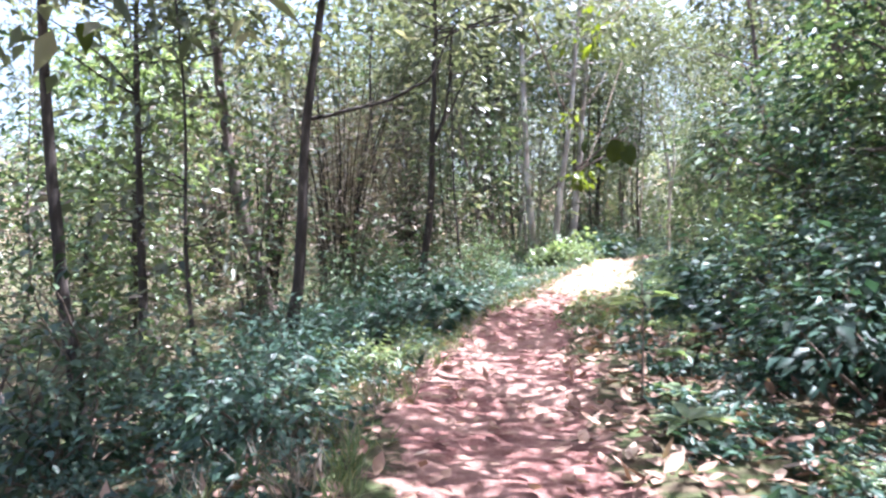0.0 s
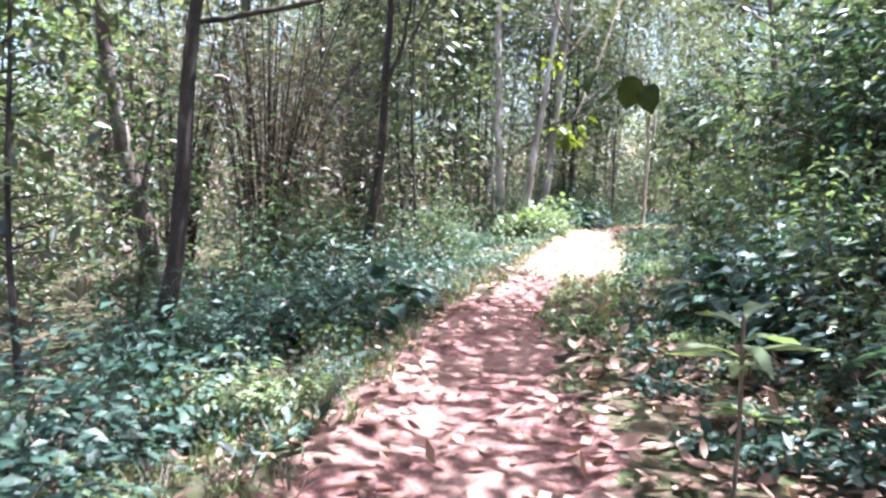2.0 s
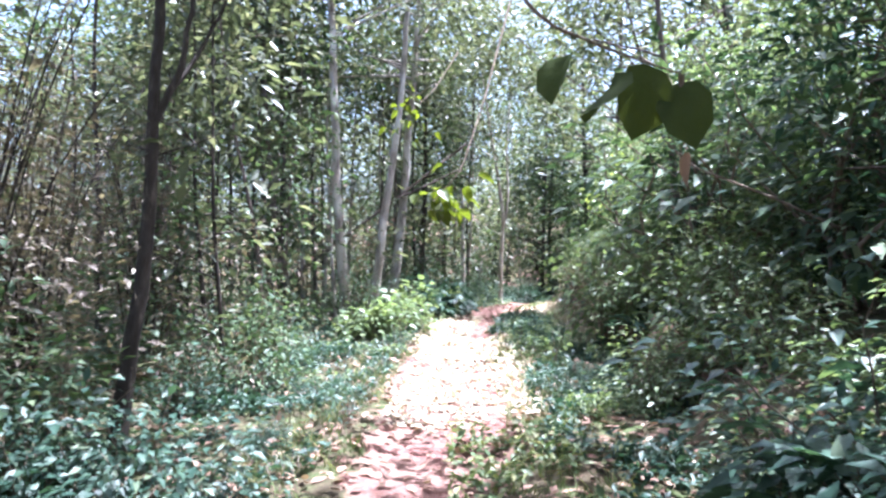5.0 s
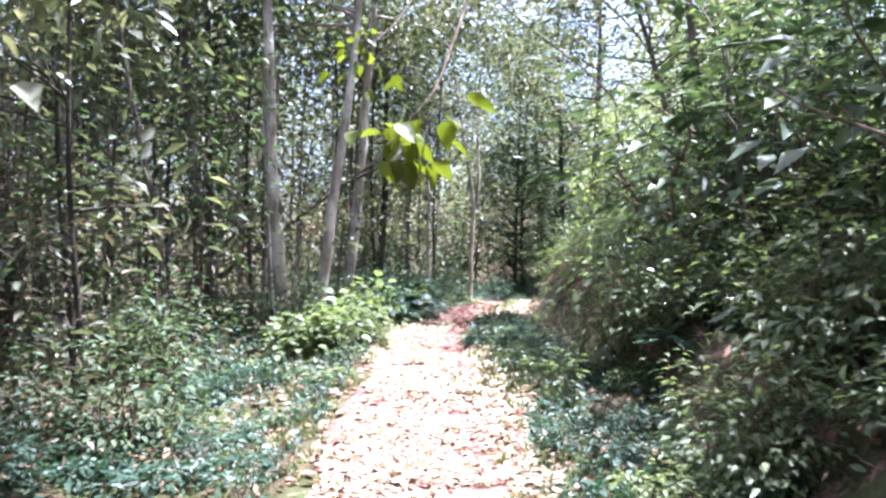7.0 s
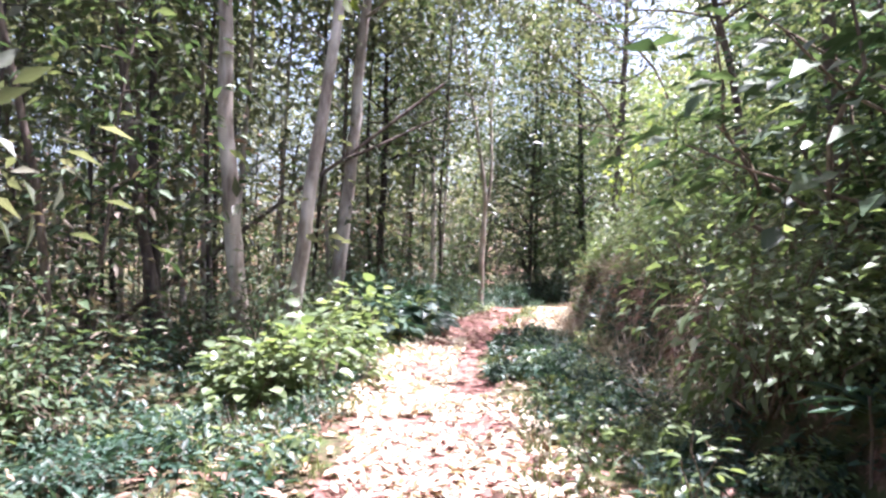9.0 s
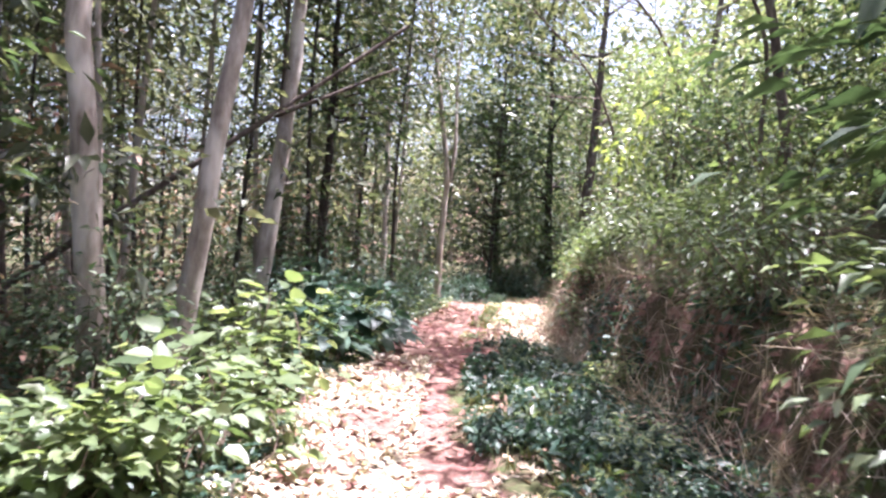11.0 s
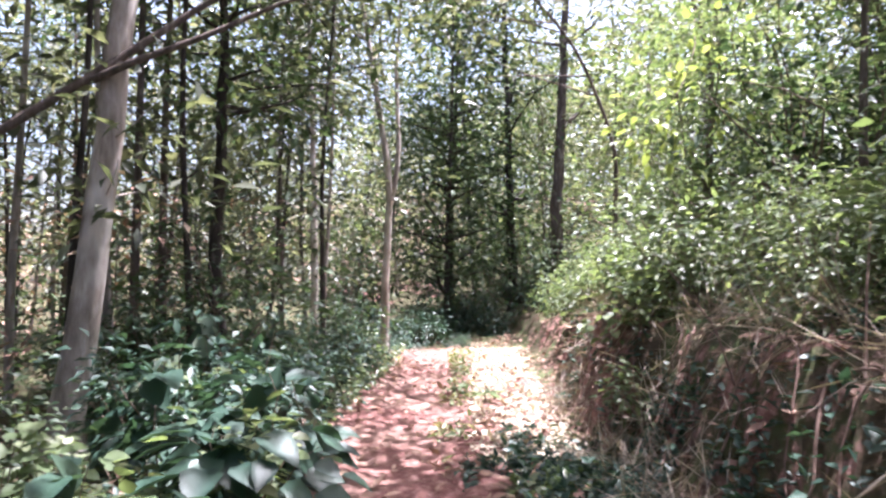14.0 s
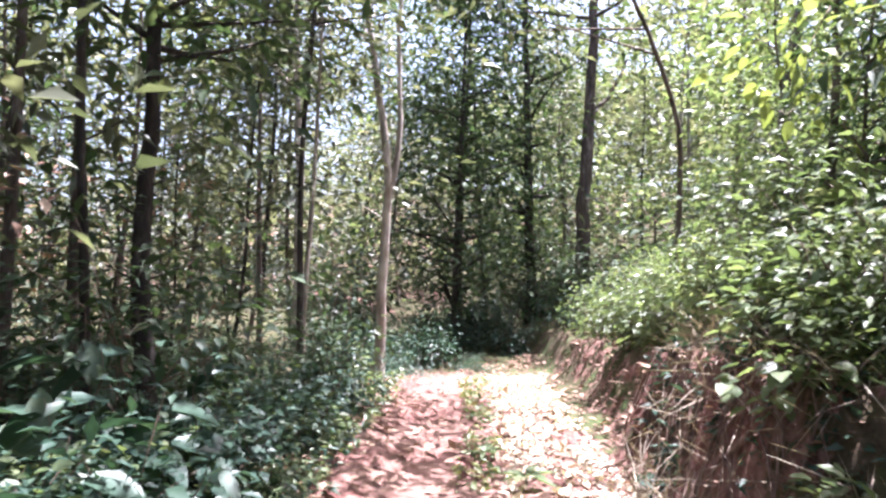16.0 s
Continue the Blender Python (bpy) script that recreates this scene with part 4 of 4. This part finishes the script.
for k, (y0, y1, d0, d1, n, mat, lab) in enumerate(((2.5, 29, 1.0, 2.6, 23000, LEAF_BLUE, "low shaded bluish ground herbs on the verge"), (2.5, 40, -3.4, -1.0, 17000, LEAF_BLUE, "low ground herbs along the path's lower edge"),
                                                   (18, 40, -2.8, -0.9, 8000, LEAF_BRIGHT, "sunlit light green ground herbs"), (19, 27, 1.0, 1.9, 3000, LEAF_BRIGHT, "light green herbs at the bank's foot"),
                                                   (9.5, 14.6, 0.1, 1.3, 2600, GRASS, "low shaded herbs creeping over the path"), (20.5, 27.4, 0.55, 2.5, 12000, LEAF_BLUE, "dense fern-like green herbs on the verge"),
                                                   (16.5, 24, -3.4, -0.95, 9000, LEAF_BLUE, "leafy green herbs below the sunny stretch of path"), (27.5, 37, 0.2, 0.65, 1300, GRASS, "tufts of green herbs between the two treads of the path"))):
    p, d = on_ground(rl, n, y0, y1, d0, d1)
    keep = wave(p[:, 0], p[:, 1], 1.9, 2.0 + k) + 0.7 * wave(p[:, 0], p[:, 1], 5.1, k) > 0.0
    p = p[keep]
    p[:, 2] += rl.uniform(0.02, 0.2, len(p)) * (0.6 + 0.5 * wave(p[:, 0], p[:, 1], 2.7, 1.0))
    strewn("ground_herbs", lab, mat, p, 0.10, 0.5, 0.5, 20 + k, 0.5, category="herbs")


def grass(n, y0, y1, d0, d1, mat, label, seed, tall=0.22):
    r = np.random.default_rng(seed)
    p, _ = on_ground(r, n // 14, y0, y1, d0, d1)
    p = np.repeat(p, 14, 0) + r.normal(size=(n // 14 * 14, 3)) * np.array([0.05, 0.05, 0])
    p[:, 2] = ground_z(p[:, 0], p[:, 1]) - 0.01
    way = r.normal(size=(len(p), 3)) * 0.45
    way[:, 2] = 1
    L = tall * r.uniform(0.5, 1.5, len(p))
    v, f = leaves(p, way, rand_ways(len(p), 0.2, r), L, 0.012, 0.35)
    tagged(new("grass", mesh_of("grass", v, f, mat)), label, "grass", kind="stuff")


grass(3600, 3, 24, -1.9, -0.8, GRASS, "tufts of thin grass along the path's lower edge", 71, 0.15)
grass(3400, 10, 26, 0.6, 1.8, GRASS, "tufts of thin grass on the verge", 72, 0.14)
grass(1400, 3, 24, -2.0, -0.9, STRAW, "dry straw-coloured grass on the path's edge", 73, 0.2)


rb = np.random.default_rng(75)
yb = rb.uniform(19.5, 30, 5200)
pb = np.stack([path_x(yb) + bank_foot(yb) + rb.uniform(-0.35, 0.85, 5200), yb], 1)
pb = np.concatenate([pb, (ground_z(pb[:, 0], pb[:, 1]) + rb.uniform(0.03, 0.2, 5200))[:, None]], 1)
pb = pb[wave(pb[:, 0], pb[:, 1], 1.6, 4.0) + 0.5 * wave(pb[:, 0], pb[:, 1], 4.3, 2.0) > -0.35]
strewn("dead_stems", "tangled dry stems and fronds on the cut bank", STEM_DRY, pb, 0.42, 0.02, 0.8, 76, 1.1, 0.02, category="dead stems")


yb = rb.uniform(15, 31, 9000)
pb = np.stack([path_x(yb) + bank_foot(yb) + rb.uniform(-0.2, 1.1, 9000), yb], 1)
pb = np.concatenate([pb, (ground_z(pb[:, 0], pb[:, 1]) + rb.uniform(0.02, 0.16, 9000))[:, None]], 1)
pb = pb[wave(pb[:, 0], pb[:, 1], 1.3, 7.0) + 0.6 * wave(pb[:, 0], pb[:, 1], 3.7, 1.0) > 0.3]
strewn("bank_herbs", "patches of green herbs growing on the cut bank", LEAF_BLUE, pb, 0.12, 0.5, 0.6, 77, 0.6, category="herbs")


# ---- roots on the cut bank ----
def root_tangle(y0, y1, n, seed, thick=1.0):
    r = np.random.default_rng(seed)
    root = new("root_tangle")
    for k in range(n):
        y = r.uniform(y0, y1)
        d = float(bank_foot(y)) + r.uniform(0.15, 0.8)
        u = np.linspace(0, 1, 9)
        dy = r.normal() * 0.45
        ds = d - u * r.uniform(0.1, 0.7) + 0.05 * np.sin(u * 7 + k * 2)
        ys = y + dy * u + 0.07 * np.sin(u * r.uniform(5, 12) + k)
        xs = path_x(ys) + ds
        t = Tubes()
        t.add(np.stack([xs, ys, ground_z(xs, ys) + 0.03 + 0.06 * np.sin(u * np.pi)], 1), np.linspace(0.011, 0.003, 9) * r.uniform(0.4, 1.4) * thick, 5)
        part("root", t.mesh("root", ROOT), root)
    return tagged(root, "tangle of bare reddish roots hanging down the cut bank", "roots")


root_tangle(28.2, 30.6, 48, 81, 1.7)
root_tangle(21.5, 27.5, 34, 82)


# ---- overhanging twigs with large leaves ----
def leafy_twig(name, line, leaf_at, length, mat, label, seed, wide=0.8, droop=0.25, outline=HEART):
    r = np.random.default_rng(seed)
    root = new(name)
    t = Tubes()
    pts = np.array(line, float)
    q = np.linspace(0, len(pts) - 1, 14)
    run = np.stack([np.interp(q, np.arange(len(pts)), pts[:, a]) for a in range(3)], 1)
    t.add(run, np.linspace(0.014, 0.004, 14), 6)
    part("twig", t.mesh("twig", TWIG), root)
    for x, y, z in leaf_at:
        c = np.array([[x, y, z]])
        near = run[np.argmin(np.linalg.norm(run - c, axis=1))]
        way = unit(c - near + r.normal(size=(1, 3)) * 0.08 + [0, 0, -0.08])
        v, f = leaves(c - way * length * 0.4, way, ups(1, 0.55, r), length * r.uniform(0.75, 1.15), length * wide * r.uniform(0.85, 1.1), droop, outline)
        part("leaf", mesh_of("leaf", v, f, mat), root)
    return tagged(root, label, "branch", "overhanging leafy twigs")


def around(c, n, s, seed):
    r = np.random.default_rng(seed)
    return [tuple(np.array(c) + r.normal(size=3) * s) for _ in range(n)]


leafy_twig("overhanging_twig", [(3.9, 16.4, 5.2), (3.3, 15.6, 3.7), (2.9, 15.1, 2.85), (2.6, 15.1, 2.5)],
           [(2.61, 15.05, 2.85), (2.97, 14.94, 2.63), (3.1, 14.9, 2.76), (2.76, 15.0, 2.54)] + [(2.84 + 0.3 * math.cos(k * 2.4) * (k / 7), 15.3 + 0.06 * math.sin(k * 1.7), 2.36 + 0.03 * (k % 3)) for k in range(8)] + around((2.75, 15.2, 2.55), 16, 0.14, 1),
           0.16, LEAF_YELLOW, "twig with large sunlit yellow-green leaves hanging over the path", 91)
leafy_twig("overhanging_twig", [(1.3, 10.9, 4.4), (1.7, 10.7, 3.2), (1.95, 10.6, 2.85), (2.3, 10.58, 2.74), (2.6, 10.55, 2.66)],
           [(2.0, 10.6, 2.63), (2.22, 10.5, 2.52), (2.42, 10.55, 2.58), (2.58, 10.5, 2.52)], 0.30, LEAF_OLIVE, "twig with big round olive leaves over the path, their shade put into the colour", 92, 0.95, 0.4, ROUND)
leafy_twig("hanging_dead_leaf", [(2.6, 10.55, 2.66), (2.62, 10.56, 2.48), (2.62, 10.56, 2.34)], [(2.62, 10.56, 2.22)], 0.2, LEAF_DRY, "withered red-brown leaf hanging from a twig over the path", 97, 0.45, 0.3)
leafy_twig("overhanging_twig", [(4.6, 21.2, 6.0), (4.0, 20.7, 5.1), (3.5, 20.4, 4.6)], around((3.6, 20.5, 4.6), 26, 0.28, 5), 0.17, LEAF_YELLOW, "high twig with small yellow-green leaves over the path", 93, 0.6)
leafy_twig("overhanging_twig", [(4.4, 16.0, 6.6), (3.6, 15.4, 5.9), (3.0, 15.0, 5.3), (2.5, 14.9, 5.4)], around((2.9, 15.0, 5.3), 46, 0.33, 11), 0.19, LEAF_YELLOW, "high twig with sunlit yellow-green leaves over the path", 96, 0.6)
leafy_twig("overhanging_twig", [(-3.4, 4.6, 4.2), (-2.6, 4.0, 3.3), (-1.9, 3.9, 2.75)], around((-2.2, 3.95, 2.85), 12, 0.17, 6), 0.17, LEAF_OLIVE, "twig over the slope, its shade put into the dark leaf colour", 94, 0.6)


leafy_twig("overhanging_twig", [(13.6, 30.6, 6.6), (12.6, 29.6, 5.4), (11.9, 29.1, 4.7), (11.3, 28.9, 4.1)], around((12.1, 29.2, 4.6), 60, 0.5, 8) + around((11.5, 28.9, 4.1), 24, 0.35, 9), 0.17, LEAF_LIME, "lime-green leafy branch hanging out from the bank, sunlight put into its colour", 95, 0.6)

# ---- dead stalks on the bank and fallen sticks on the path ----
def stick(name, line, thick, mat, label, group):
    pts = np.array(line, float)
    q = np.linspace(0, len(pts) - 1, 14)
    run = np.stack([np.interp(q, np.arange(len(pts)), pts[:, a]) for a in range(3)], 1)
    run[1:-1] = (run[:-2] + 2 * run[1:-1] + run[2:]) / 4
    t = Tubes()
    t.add(run, np.linspace(thick / 2, thick * 0.2, 14), 6, 0.1)
    tagged(new(name, t.mesh(name, mat)), label, "stick", group)


def lean_stalk(x, y, dx, dy, h, thick):
    g = float(ground_z(x, y))
    stick("dead_stalk", [(x, y, g - 0.03), (x + dx * 0.3, y + dy * 0.3, g + h * 0.5), (x + dx, y + dy, g + h)], thick, ROOT, "thin dry brown stalk leaning on the bank", "dead stalks on the bank")


lean_stalk(9.0, 25.6, -0.35, 0.25, 0.75, 0.018)
lean_stalk(8.6, 24.4, 0.5, 0.3, 0.8, 0.02)
lean_stalk(9.3, 26.6, -0.2, -0.3, 0.7, 0.016)
lean_stalk(8.5, 23.6, 0.3, 0.5, 0.6, 0.014)
rs = np.random.default_rng(85)
for k in range(26):
    y = rs.uniform(3.5, 33)
    x = float(path_x(y)) + rs.choice([-1, 1]) * rs.uniform(0.2, 1.6)
    a, half = rs.uniform(0, np.pi), rs.uniform(0.12, 0.4)
    ends = [(x + half * math.cos(a) * q, y + half * math.sin(a) * q) for q in (-1, -0.3, 0.4, 1)]
    stick("fallen_stick", [(ex + rs.normal() * 0.015, ey + rs.normal() * 0.015, float(ground_z(ex, ey)) + 0.015) for ex, ey in ends], rs.uniform(0.012, 0.028), TWIG, "short dry fallen stick lying on the path", "fallen sticks")
